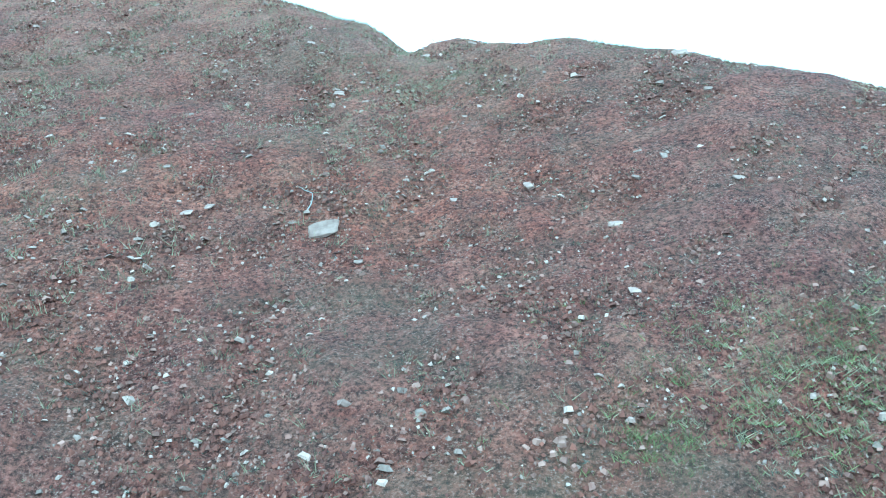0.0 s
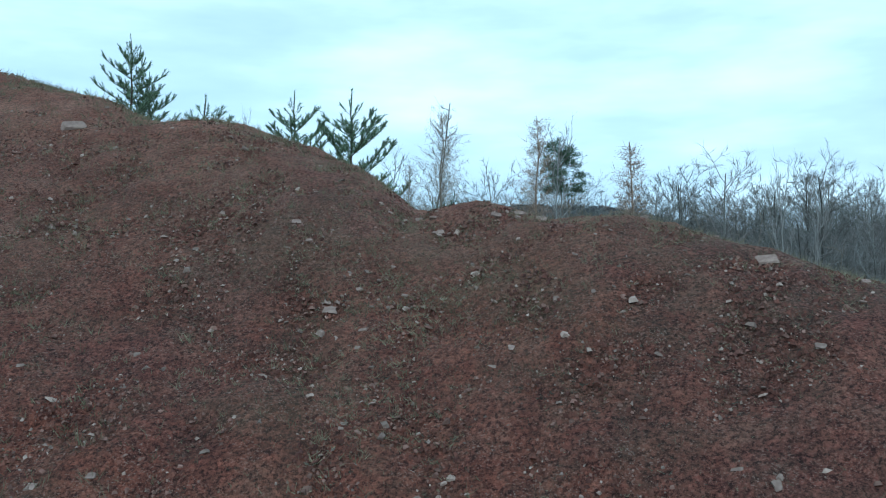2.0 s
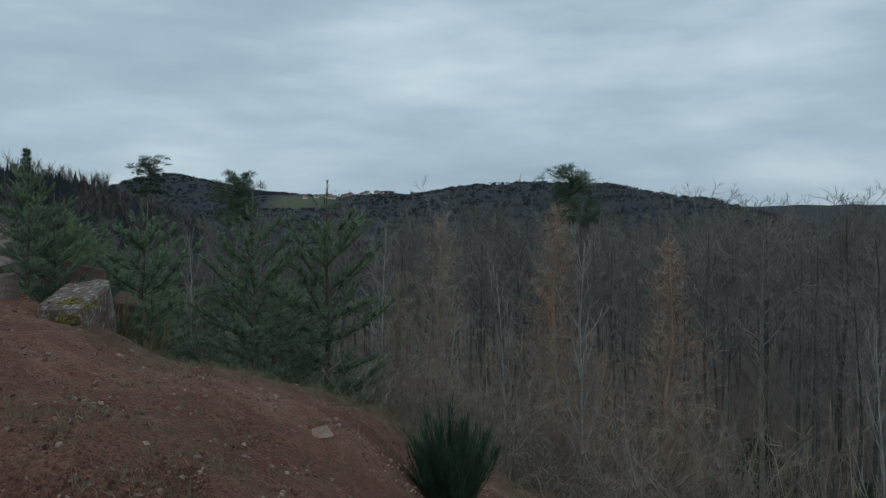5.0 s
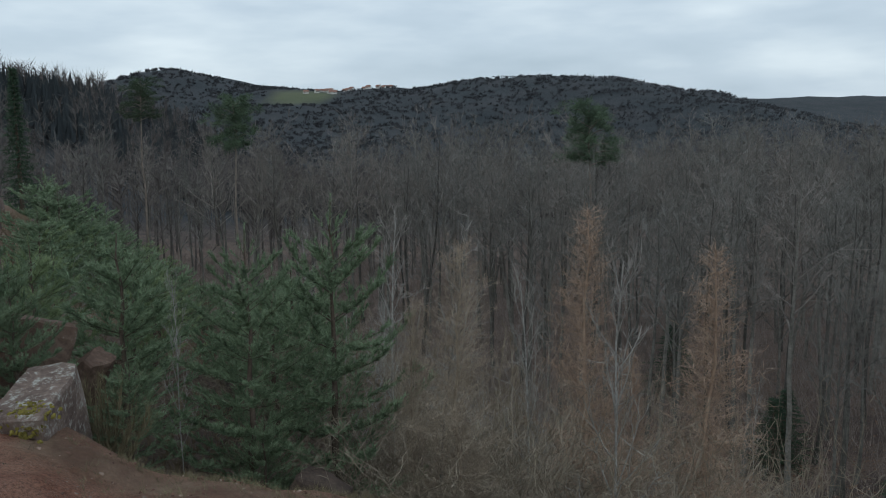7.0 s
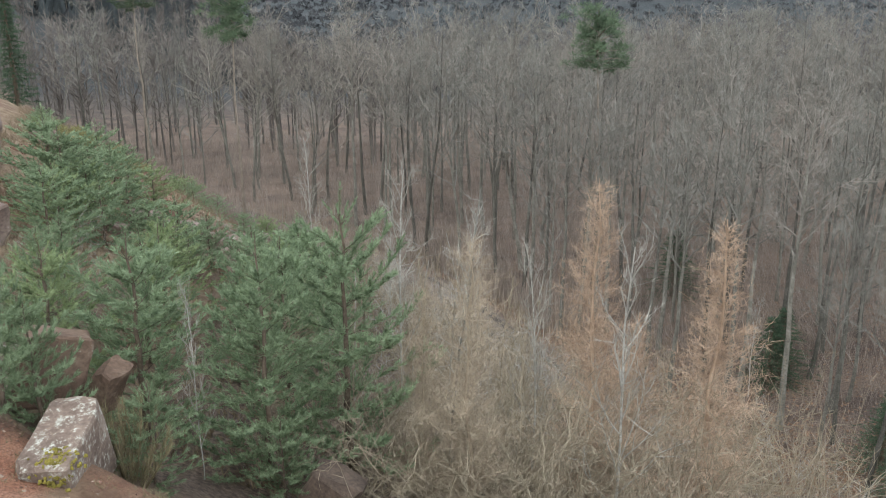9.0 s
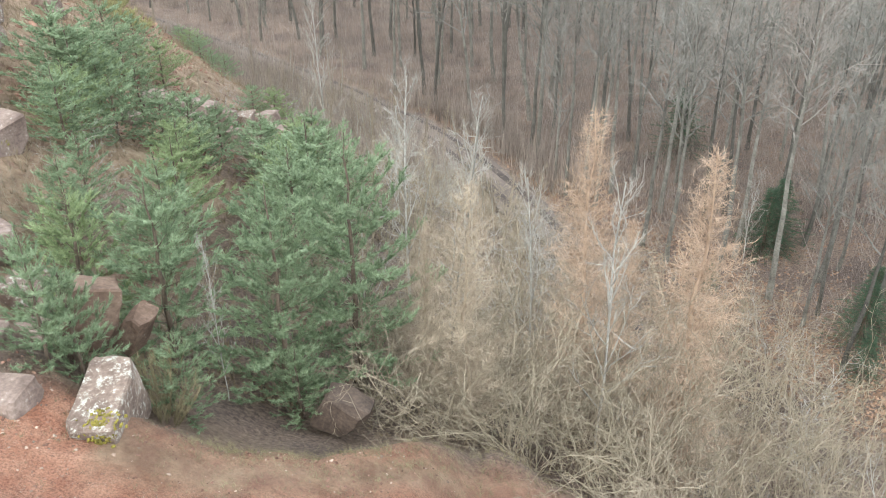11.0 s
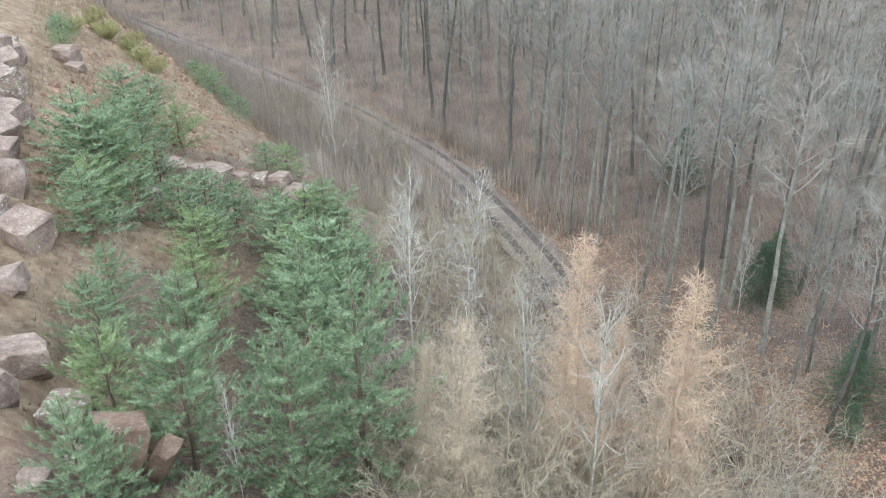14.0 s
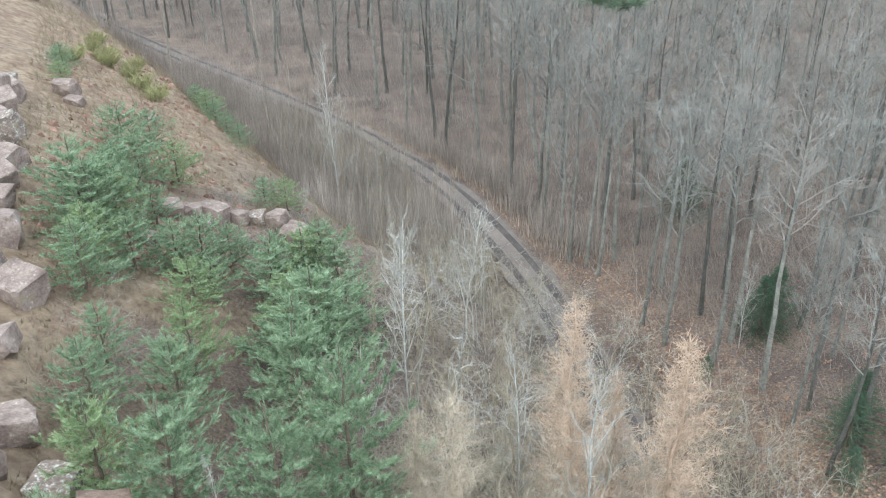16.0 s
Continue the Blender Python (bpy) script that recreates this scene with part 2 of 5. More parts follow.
    links.new(cover.outputs["Color"], sep.inputs["Color"])
    col = mix_of(nodes, links, sep.outputs["Red"], litter, soil)
    col = mix_of(nodes, links, sep.outputs["Green"], col, straw)
    # distant woodland floor, its colour shifted to blue-grey in place of air haze
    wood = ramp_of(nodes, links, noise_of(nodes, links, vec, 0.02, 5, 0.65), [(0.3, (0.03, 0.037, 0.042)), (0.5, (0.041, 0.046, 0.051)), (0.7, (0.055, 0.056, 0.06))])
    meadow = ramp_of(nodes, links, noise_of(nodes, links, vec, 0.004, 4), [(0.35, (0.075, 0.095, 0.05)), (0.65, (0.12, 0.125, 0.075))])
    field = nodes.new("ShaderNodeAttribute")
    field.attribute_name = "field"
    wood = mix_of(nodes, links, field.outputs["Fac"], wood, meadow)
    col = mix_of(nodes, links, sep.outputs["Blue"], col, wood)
    links.new(col, bsdf.inputs["Base Color"])
    rough = nodes.new("ShaderNodeMath")
    rough.operation = "ADD"
    links.new(fine, rough.inputs[0])
    links.new(grit, rough.inputs[1])
    lumps = nodes.new("ShaderNodeMath")
    lumps.operation = "MULTIPLY_ADD"
    lumps.inputs[1].default_value = 3.0
    links.new(noise_of(nodes, links, vec, 3.6, 3, 0.5), lumps.inputs[0])
    links.new(rough.outputs["Value"], lumps.inputs[2])
    bump_of(nodes, links, bsdf, lumps.outputs["Value"], 1.0, 0.09)
    return m


def lichen_rock(name, lichen=0.5, tone=(1.0, 1.0, 1.0)):
    """Red sandstone block with grey lichen on its weathered faces."""
    m, nodes, links, bsdf = material(name, 0.92)
    vec = coords(nodes)
    mid, fine = noise_of(nodes, links, vec, 1.3, 6, 0.6), noise_of(nodes, links, vec, 11.0, 6, 0.7)
    stone = ramp_of(nodes, links, mid, [(0.3, (0.125, 0.093, 0.082)), (0.52, (0.235, 0.183, 0.163)), (0.75, (0.37, 0.31, 0.28))])
    stone = mix_of(nodes, links, 1.0, stone, ramp_of(nodes, links, fine, [(0.3, (0.6, 0.6, 0.6)), (0.7, (1.15, 1.15, 1.15))]), "MULTIPLY")
    stone = mix_of(nodes, links, 1.0, stone, tone, "MULTIPLY")
    patch = noise_of(nodes, links, vec, 5.5, 8, 0.8)
    mask = ramp_of(nodes, links, patch, [(0.62 - 0.2 * lichen, (0, 0, 0)), (0.72 - 0.2 * lichen, (1, 1, 1))])
    crust = ramp_of(nodes, links, fine, [(0.3, (0.2, 0.2, 0.18)), (0.7, (0.44, 0.44, 0.4))])
    col = mix_of(nodes, links, mask, stone, crust)
    moss = ramp_of(nodes, links, noise_of(nodes, links, vec, 1.7, 5, 0.6), [(0.67, (0, 0, 0)), (0.71, (1, 1, 1))])
    col = mix_of(nodes, links, moss, col, (0.17, 0.15, 0.04))
    links.new(col, bsdf.inputs["Base Color"])
    bump_of(nodes, links, bsdf, fine, 0.8, 0.03)
    return m


GROUND = ground_material()
ROCK, ROCK_BARE, ROCK_DARK = lichen_rock("lichened_sandstone", 0.5, (0.8, 0.76, 0.72)), lichen_rock("bare_sandstone", 0.1, (0.86, 0.82, 0.8)), mottled("dark_boulder", (0.035, 0.026, 0.022), (0.11, 0.08, 0.065), 2.0, bump=0.03)
ROCK_BROWN = lichen_rock("brown_sandstone", 0.05, (0.66, 0.56, 0.48))
STONE = mottled("pale_stone", (0.24, 0.16, 0.125), (0.54, 0.405, 0.325), 3.0, island=0.6)
STONE_ONE = mottled("loose_stone", (0.215, 0.142, 0.113), (0.41, 0.298, 0.24), 3.0, per_thing=0.35, bump=0.01)
SCREE = mottled("scree", (0.155, 0.07, 0.052), (0.37, 0.225, 0.172), 2.0, island=0.6)
CLOD = mottled("soil_clods", (0.075, 0.033, 0.026), (0.2, 0.084, 0.057), 2.0, island=0.5)
GRASS = mottled("dry_grass", (0.13, 0.105, 0.06), (0.36, 0.31, 0.19), 0.8, island=0.5)
STRAW = mottled("bleached_straw", (0.155, 0.107, 0.0688), (0.327, 0.258, 0.181), 0.4, island=0.4)
HERB = mottled("dark_herbs", (0.05, 0.05, 0.036), (0.14, 0.135, 0.1), 0.8, island=0.5)
WOOD_FAR = mottled("distant_branches", (0.0912, 0.0798, 0.0737), (0.228, 0.201, 0.186), 0.03, island=0.5)
BRUSH = mottled("undergrowth", (0.205, 0.165, 0.144), (0.45, 0.378, 0.332), 0.1, island=0.5)
MOSS = mottled("yellow_moss", (0.09, 0.075, 0.015), (0.3, 0.25, 0.06), 6.0, bump=0.01, island=0.4)
GREEN_GRASS = mottled("green_grass", (0.085, 0.09, 0.028), (0.25, 0.24, 0.1), 0.8, island=0.4)
NEEDLES = mottled("pine_needles", (0.138, 0.195, 0.112), (0.35, 0.435, 0.276), 1.5, rough=0.75, island=0.4, thin=0.4)
NEEDLES_LIGHT = mottled("young_pine_needles", (0.15, 0.2, 0.095), (0.362, 0.435, 0.238), 1.5, rough=0.75, island=0.35, thin=0.35)
BROOM_GREEN = mottled("broom_twigs", (0.17, 0.165, 0.07), (0.4, 0.375, 0.19), 0.8, island=0.35)
SPRUCE_GREEN = mottled("spruce_needles", (0.032, 0.0624, 0.0384), (0.104, 0.16, 0.096), 1.0, rough=0.7, island=0.4, thin=0.25)
OLD_NEEDLES = mottled("old_pine_needles", (0.052, 0.085, 0.052), (0.155, 0.21, 0.125), 1.0, rough=0.75, island=0.4, thin=0.3)
OLD_BARK = mottled("old_pine_bark", (0.12, 0.1, 0.085), (0.27, 0.225, 0.19), 2.0, bump=0.01)
PINE_BARK = mottled("pine_bark", (0.055, 0.043, 0.034), (0.17, 0.13, 0.1), 3.0, bump=0.01)
BARK = mottled("grey_bark", (0.09, 0.083, 0.072), (0.29, 0.275, 0.245), 0.8, fine=7.0, bump=0.015, per_thing=0.65)
TWIG = mottled("grey_twigs", (0.105, 0.099, 0.088), (0.288, 0.277, 0.255), 0.4, per_thing=0.35)
TWIG_RED = mottled("reddish_twigs", (0.137, 0.122, 0.11), (0.304, 0.274, 0.247), 0.4, per_thing=0.3)
BIRCH_BARK = mottled("pale_birch_bark", (0.16, 0.15, 0.14), (0.46, 0.44, 0.41), 2.5, fine=12.0)
BIRCH_TWIG = mottled("birch_twigs", (0.18, 0.167, 0.15), (0.385, 0.364, 0.333), 1.0)
SHRUB_TWIG = mottled("shrub_twigs", (0.168, 0.134, 0.099), (0.385, 0.325, 0.25), 0.7, per_thing=0.25)
SHRUB_GREEN = mottled("olive_shrub_twigs", (0.156, 0.133, 0.096), (0.365, 0.315, 0.238), 0.7, per_thing=0.25)
TAN_TWIG = mottled("tan_twigs", (0.2, 0.157, 0.116), (0.42, 0.345, 0.265), 0.8)
LARCH_TWIG = mottled("larch_twigs", (0.245, 0.168, 0.12), (0.45, 0.332, 0.248), 1.0)
LEAF = mottled("beech_leaves", (0.138, 0.0731, 0.0473), (0.344, 0.224, 0.155), 1.0, island=0.5)
ROAD_DIRT = mottled("road_dirt", (0.085, 0.068, 0.06), (0.165, 0.132, 0.116), 0.5, fine=6.0, bump=0.02)
RUT = mottled("wheel_rut", (0.035, 0.028, 0.026), (0.09, 0.072, 0.066), 0.6, fine=6.0, bump=0.02)
# far trees: the blue-grey of distance haze is mixed into the base colours
CROWN_HAZED = mottled("hazed_far_crowns", (0.037, 0.039, 0.044), (0.057, 0.058, 0.063), 0.02, island=0.2)
CONIFER_HAZED = mottled("hazed_far_conifers", (0.034, 0.042, 0.046), (0.053, 0.061, 0.065), 0.02, island=0.2)
WALL_WHITE, TILE_RED = mottled("house_render", (0.55, 0.53, 0.5), (0.75, 0.73, 0.7), 0.3), mottled("roof_tiles", (0.2, 0.11, 0.085), (0.32, 0.19, 0.15), 0.3)


# ------------------------------------------------------------ mesh building
class Build:
    """Collects vertices and faces; tubes, blades and lumps go in, one mesh comes out."""

    def __init__(self):
        self.v, self.f = [], []

    def tube(self, pts, radii, n=4):
        base = len(self.v)
        prev = None
        for i, p in enumerate(pts):
            a = Vector(pts[min(i + 1, len(pts) - 1)]) - Vector(pts[max(i - 1, 0)])
            a.normalize()
            side = a.cross(Vector((0.3, 0.9, 0.1)) if prev is None else prev.cross(a))
            if side.length < 1e-4:
                side = a.orthogonal()
            side.normalize()
            up = a.cross(side)
            prev = side
            for k in range(n):
                w = 2 * math.pi * k / n
                self.v.append(Vector(p) + radii[i] * (math.cos(w) * side + math.sin(w) * up))
        for i in range(len(pts) - 1):
            for k in range(n):
                a, b = base + i * n + k, base + i * n + (k + 1) % n
                self.f.append((a, b, b + n, a + n))

    def blade(self, p, tip, width, side):
        """A thin pointed twig, needle or grass blade."""
        b = len(self.v)
        self.v += [p - side * width, p + side * width, tip]
        self.f.append((b, b + 1, b + 2))

    def ribbon(self, line, width, side):
        """A thin curved twig that tapers to a point."""
        b, n = len(self.v), len(line)
        for i in range(n - 1):
            w = width * (1 - 0.6 * i / n)
            self.v += [line[i] - side * w, line[i] + side * w]
        self.v.append(line[-1])
        for i in range(n - 2):
            self.f.append((b + 2 * i, b + 2 * i + 1, b + 2 * i + 3, b + 2 * i + 2))
        self.f.append((b + 2 * n - 4, b + 2 * n - 3, b + 2 * n - 2))

    def crumb(self, c, size, rng):
        """A small crumb of soil or stone: an uneven low pyramid."""
        b, w = len(self.v), rng.uniform(0, 6.3)
        for k in range(4):
            r = size * rng.uniform(0.5, 1.1)
            self.v.append(c + Vector((r * math.cos(w + 1.57 * k), r * math.sin(w + 1.57 * k), 0.645 * r * math.sin(w + 1.57 * k) - 0.004)))
        self.v.append(c + Vector((size * rng.uniform(-0.4, 0.4), size * rng.uniform(-0.5, 0.2), size * rng.uniform(0.35, 0.9))))
        self.f += [(b, b + 1, b + 4), (b + 1, b + 2, b + 4), (b + 2, b + 3, b + 4), (b + 3, b, b + 4)]

    def lump(self, c, size, rng, squash=0.6):
        """A small angular stone with eight corners."""
        b = len(self.v)
        turn = Euler((rng.uniform(-0.5, 0.5), rng.uniform(-0.5, 0.5), rng.uniform(0, 6.3))).to_matrix()
        sx, sy, sz = size * rng.uniform(0.6, 1.2), size * rng.uniform(0.5, 1.0), size * squash * rng.uniform(0.5, 1.1)
        for x, y, z in ((-1, -1, -1), (1, -1, -1), (1, 1, -1), (-1, 1, -1), (-1, -1, 1), (1, -1, 1), (1, 1, 1), (-1, 1, 1)):
            k = 0.6 if z > 0 else 1.0
            q = Vector((x * sx * k * rng.uniform(0.6, 1), y * sy * k * rng.uniform(0.6, 1), z * sz * rng.uniform(0.6, 1)))
            self.v.append(c + turn @ q)
        for q in ((4, 5, 6, 7), (0, 1, 5, 4), (1, 2, 6, 5), (2, 3, 7, 6), (3, 0, 4, 7), (3, 2, 1, 0)):
            self.f.append(tuple(b + k for k in q))

    def mesh(self, name, mat, smooth=False):
        me = bpy.data.meshes.new(name)
        me.from_pydata([tuple(p) for p in self.v], [], self.f)
        me.materials.append(mat)
        if smooth:
            me.polygons.foreach_set("use_smooth", [True] * len(me.polygons))
        me.update()
        return me


def part(name, built, mat, parent, label="", smooth=False):
    ob = new(name, built.mesh(name, mat, smooth))
    ob.parent = parent
    return tagged(ob, label) if label else ob


def table(x0, x1, y0, y1, step):
    xs, ys = np.arange(x0, x1 + step, step), np.arange(y0, y1 + step, step)
    return x0, y0, step, height(*np.meshgrid(xs, ys)).tolist(), len(xs), len(ys)


NEAR, FAR = table(-75, 95, -12, 165, 0.25), table(-1300, 1300, -20, 1800, 10.0)


def land(x, y):
    """Height of the land, from a table."""
    for x0, y0, step, z, nx, ny in (NEAR, FAR):
        u, v = (x - x0) / step, (y - y0) / step
        i, j = int(u), int(v)
        if u >= 0 and v >= 0 and i < nx - 1 and j < ny - 1:
            u, v = u - i, v - j
            return (z[j][i] * (1 - u) + z[j][i + 1] * u) * (1 - v) + (z[j + 1][i] * (1 - u) + z[j + 1][i + 1] * u) * v
    return float(height(x, y))


def bend(rng, d, amount):
    q = Vector((rng.gauss(0, 1), rng.gauss(0, 1), rng.gauss(0, 1))) * amount + d
    return q.normalized()


# ------------------------------------------------------------ ground: one sheet to the horizon
def warp(n, lo, hi, near):
    """Grid lines close together near zero and far apart at the horizon."""
    a, b = math.asinh(lo / near), math.asinh(hi / near)
    return near * np.sinh(np.linspace(a, b, n))


def make_ground():
    xs, ys = warp(370, -3600, 3600, 6.0), warp(400, -900, 4700, 6.5) + 6.0
    gx, gy = np.meshgrid(xs, ys)
    gz = height(gx, gy)
    near = np.clip((30 - np.hypot(gx, gy - 5)) / 10, 0, 1)
    gz = gz + near * (0.05 * value_noise(gx * 2.3, gy * 2.3, 11) + 0.035 * value_noise(gx * 5.3, gy * 5.3, 12))
    nx, ny = len(xs), len(ys)
    me = bpy.data.meshes.new("ground")
    idx = np.arange(nx * ny).reshape(ny, nx)
    quads = np.stack([idx[:-1, :-1], idx[:-1, 1:], idx[1:, 1:], idx[1:, :-1]], -1).reshape(-1, 4)
    me.from_pydata(np.stack([gx, gy, gz], -1).reshape(-1, 3).tolist(), [], quads.tolist())
    # red: bare spoil, green: straw-coloured hillside, blue: distant woods in haze blue-grey
    wob = 1.2 * value_noise(gx * 0.4, gy * 0.4, 21)
    edge = np.interp(gx, [-20, -9, -7, -5, -3, 0, 3, 9, 20], [15, 16.6, 15.8, 15.8, 16.4, 18.4, 17, 12, 6])
    red = np.clip((edge - gy + wob) / 1.2, 0, 1)
    straw = np.clip((-(gx + 8) - 0.2 * (gy - 24) + 3 * wob) / 5, 0, 1) * (1 - red) * np.clip((110 - gy) / 20, 0, 1)
    rim = np.exp(-((gy - edge + 0.9) / 0.7) ** 2) * np.clip(0.6 + wob * 0.5, 0, 1) * (gx > -7) * (gx < 5) * 0.9
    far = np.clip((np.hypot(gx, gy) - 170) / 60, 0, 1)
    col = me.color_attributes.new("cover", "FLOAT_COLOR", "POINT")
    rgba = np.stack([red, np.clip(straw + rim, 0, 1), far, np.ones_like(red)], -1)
    col.data.foreach_set("color", rgba.reshape(-1).astype(np.float32))
    fields = me.attributes.new("field", "FLOAT", "POINT")
    open_land = np.exp(-(((gx + 285) / 60) ** 2 + ((gy - 1400) / 90) ** 2))
    fields.data.foreach_set("value", np.clip(open_land * 3 - 1, 0, 1).reshape(-1).astype(np.float32))
    dust = me.attributes.new("dust", "FLOAT", "POINT")
    gully = 0.5 * np.exp(-(((gx - 0.1) / 0.9) ** 2)) * np.clip((gy - 2.5) / 2, 0, 1)
    worn = np.clip(np.clip((gy - 10.5) / 2.5, 0, 1) + 0.6 * np.clip((gy - 3.5) / 4, 0, 1) + gully, 0, 1) * red * np.clip(0.75 + 0.5 * value_noise(gx * 0.7, gy * 0.7, 23), 0, 1)
    dust.data.foreach_set("value", worn.reshape(-1).astype(np.float32))
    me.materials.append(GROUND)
    me.polygons.foreach_set("use_smooth", [True] * len(me.polygons))
    me.update()
    return tagged(new("ground", me), "red spoil heap running into leaf-littered hillside and woods", "ground", kind="structure")


make_ground()


def strip(name, line, offset, half, lift, mat, label):
    """A ribbon along the road that lies on the land."""
    b = Build()
    pts = []
    for (ax, ay), (bx, by) in zip(line, line[1:]):
        n = max(2, int(math.hypot(bx - ax, by - ay) / 1.0))
        pts += [(ax + (bx - ax) * k / n, ay + (by - ay) * k / n) for k in range(n)]
    sm = [pts[0]] + [tuple(sum(q[c] for q in pts[max(0, i - 3):i + 4]) / len(pts[max(0, i - 3):i + 4]) for c in (0, 1)) for i in range(1, len(pts) - 1)] + [pts[-1]]
    for i, (x, y) in enumerate(sm):
        x1, y1 = sm[min(i + 1, len(sm) - 1)]
        x0, y0 = sm[max(i - 1, 0)]
        l = math.hypot(x1 - x0, y1 - y0) or 1
        nx, ny = (y1 - y0) / l, -(x1 - x0) / l
        w = half * (1 + 0.18 * float(value_noise(np.float64(i * 0.35), np.float64(offset * 3), 31)))
        z = max(land(x + nx * s, y + ny * s) for s in (-1.7, 0, 1.7)) + lift
        for k in (-1, -0.4, 0.4, 1):
            q = offset + k * w
            b.v.append(Vector((x + nx * q, y + ny * q, z - (0.05 if abs(k) == 1 else 0))))
    for i in range(len(sm) - 1):
        for k in range(3):
            a = i * 4 + k
            b.f.append((a, a + 4, a + 5, a + 1))
    return tagged(new(name, b.mesh(name, mat, True)), label, "road", kind="structure")


strip("road", ROAD, 0, 1.5, 0.06, ROAD_DIRT, "grey dirt forest road with verges of leaves")
for off in (-0.75, 0.75):
    strip("wheel_track", ROAD, off, 0.36, 0.075, RUT, "dark muddy wheel rut pressed into the forest road")


# ------------------------------------------------------------ rocks
def rock(name, x, y, size, rz, seed, mat, label, tilt=(0, 0), sink=0.15, cuts=9, category="boulder", group="", z=None, corner=0.7):
    """A broken block: a box whose corners and edges are knocked off and whose faces are uneven."""
    rng = random.Random(seed)
    bm = bmesh.new()
    bmesh.ops.create_cube(bm, size=2.0)
    for v in bm.verts:
        v.co = Vector([c * rng.uniform(corner, 1.0) for c in v.co])
    bmesh.ops.bevel(bm, geom=bm.edges[:], offset=0.07, segments=1, affect="EDGES")
    for _ in range(cuts):
        d = Vector((rng.gauss(0, 1), rng.gauss(0, 1), rng.gauss(0, 0.7))).normalized()
        far = max(v.co.dot(d) for v in bm.verts) * rng.uniform(0.8, 0.95)
        cut = bmesh.ops.bisect_plane(bm, geom=bm.verts[:] + bm.edges[:] + bm.faces[:], plane_co=d * far, plane_no=d, clear_outer=True)
        rim = [e for e in cut["geom_cut"] if isinstance(e, bmesh.types.BMEdge)]
        if len(rim) > 2:
            bmesh.ops.contextual_create(bm, geom=rim)
    bmesh.ops.triangulate(bm, faces=bm.faces[:])
    bmesh.ops.subdivide_edges(bm, edges=[e for e in bm.edges if e.calc_length() > 0.45], cuts=2, use_grid_fill=True)
    bmesh.ops.triangulate(bm, faces=bm.faces[:])
    for v in bm.verts:
        n = noise.noise(v.co * 1.7 + Vector((seed, 0, 0)))
        v.co *= 1 + 0.07 * n + 0.03 * noise.noise(v.co * 6 + Vector((seed, 3, 0)))
        v.co = Vector((v.co.x * size[0] / 2, v.co.y * size[1] / 2, v.co.z * size[2] / 2))
    me = bpy.data.meshes.new(name)
    bm.to_mesh(me)
    bm.free()
    me.materials.append(mat)
    ob = new(name, me)
    ob.matrix_world = pose(x, y, (land(x, y) + size[2] * (0.5 - sink)) if z is None else z, tilt[0], tilt[1], rz)
    return tagged(ob, label, category, group)


# ------------------------------------------------------------ trees
def bare_tree(seed, tall, girth, first, spread, limbs, twigs, bark, twig, upright=0.5, lean=0.04, fine=0.011, sub=4, stout=0.012):
    """A leafless tree: a trunk that wanders upward, limbs, branches and thin twigs."""
    rng = random.Random(seed)
    trunk, crown = Build(), Build()
    pts, radii, p, d = [], [], Vector((0, 0, -0.3)), Vector((rng.gauss(0, lean), rng.gauss(0, lean), 1)).normalized()
    steps = 9
    for i in range(steps + 1):
        pts.append(p.copy())
        radii.append(girth * (1.25 if i == 0 else 1.0) * (1 - 0.9 * i / steps) + 0.012)
        d = (bend(rng, d, 0.05) + Vector((0, 0, 0.15))).normalized()
        p = p + d * (tall / steps)
    trunk.tube(pts, radii, 7)
    tips = []

    def branch(at, way, length, r, depth):
        n = 4 if depth < 1 else 3
        q, w, line = at.copy(), way, [at.copy()]
        for _ in range(n):
            w = bend(rng, w + Vector((0, 0, 0.10 * upright)), 0.13)
            q = q + w * (length / n)
            line.append(q.copy())
        if depth < 2:
            crown.tube(line, [r * (1 - 0.85 * i / n) + 0.004 for i in range(n + 1)], 4 if depth == 0 else 3)
        else:
            for i in range(n):
                crown.blade(line[i], line[min(n, i + 2)], max(r, fine * 1.2), w.orthogonal().normalized())
        tips.append((line, w, length))
        if depth < 2:
            for _ in range(sub if depth == 0 else 3):
                k = rng.uniform(0.25, 1.0) * (n - 0.01)
                a = line[int(k)].lerp(line[int(k) + 1], k - int(k))
                branch(a, bend(rng, w, 0.6), length * rng.uniform(0.3, 0.58), r * 0.5, depth + 1)

    for k in range(limbs):
        h = first + (0.97 - first) * ((k + rng.random()) / limbs) ** 0.9
        i = min(steps - 1, int(h * steps))
        at = pts[i].lerp(pts[i + 1], h * steps - i)
        ang = k * 2.4 + rng.uniform(-0.5, 0.5)
        rise = upright * rng.uniform(0.7, 1.5) + 0.35 * h
        way = Vector((math.cos(ang), math.sin(ang), rise)).normalized()
        length = spread * tall * rng.uniform(0.6, 1.1) * (1.15 - 0.75 * h)
        branch(at, way, length, max(stout, radii[i] * 0.5), 0)
    for _ in range(twigs):
        line, w, length = rng.choice(tips)
        k = rng.uniform(0.15, 1.0) * (len(line) - 1.01)
        a = line[int(k)].lerp(line[int(k) + 1], k - int(k))
        way = bend(rng, w + Vector((0, 0, 0.25 * upright)), 0.45)
        side = way.cross(Vector((rng.gauss(0, 1), rng.gauss(0, 1), rng.gauss(0, 1)))).normalized()
        crown.blade(a, a + way * rng.uniform(0.25, 0.72) * max(0.5, 0.06 * tall), fine, side)
    return trunk.mesh("trunk", bark, True), crown.mesh("crown", twig, False)


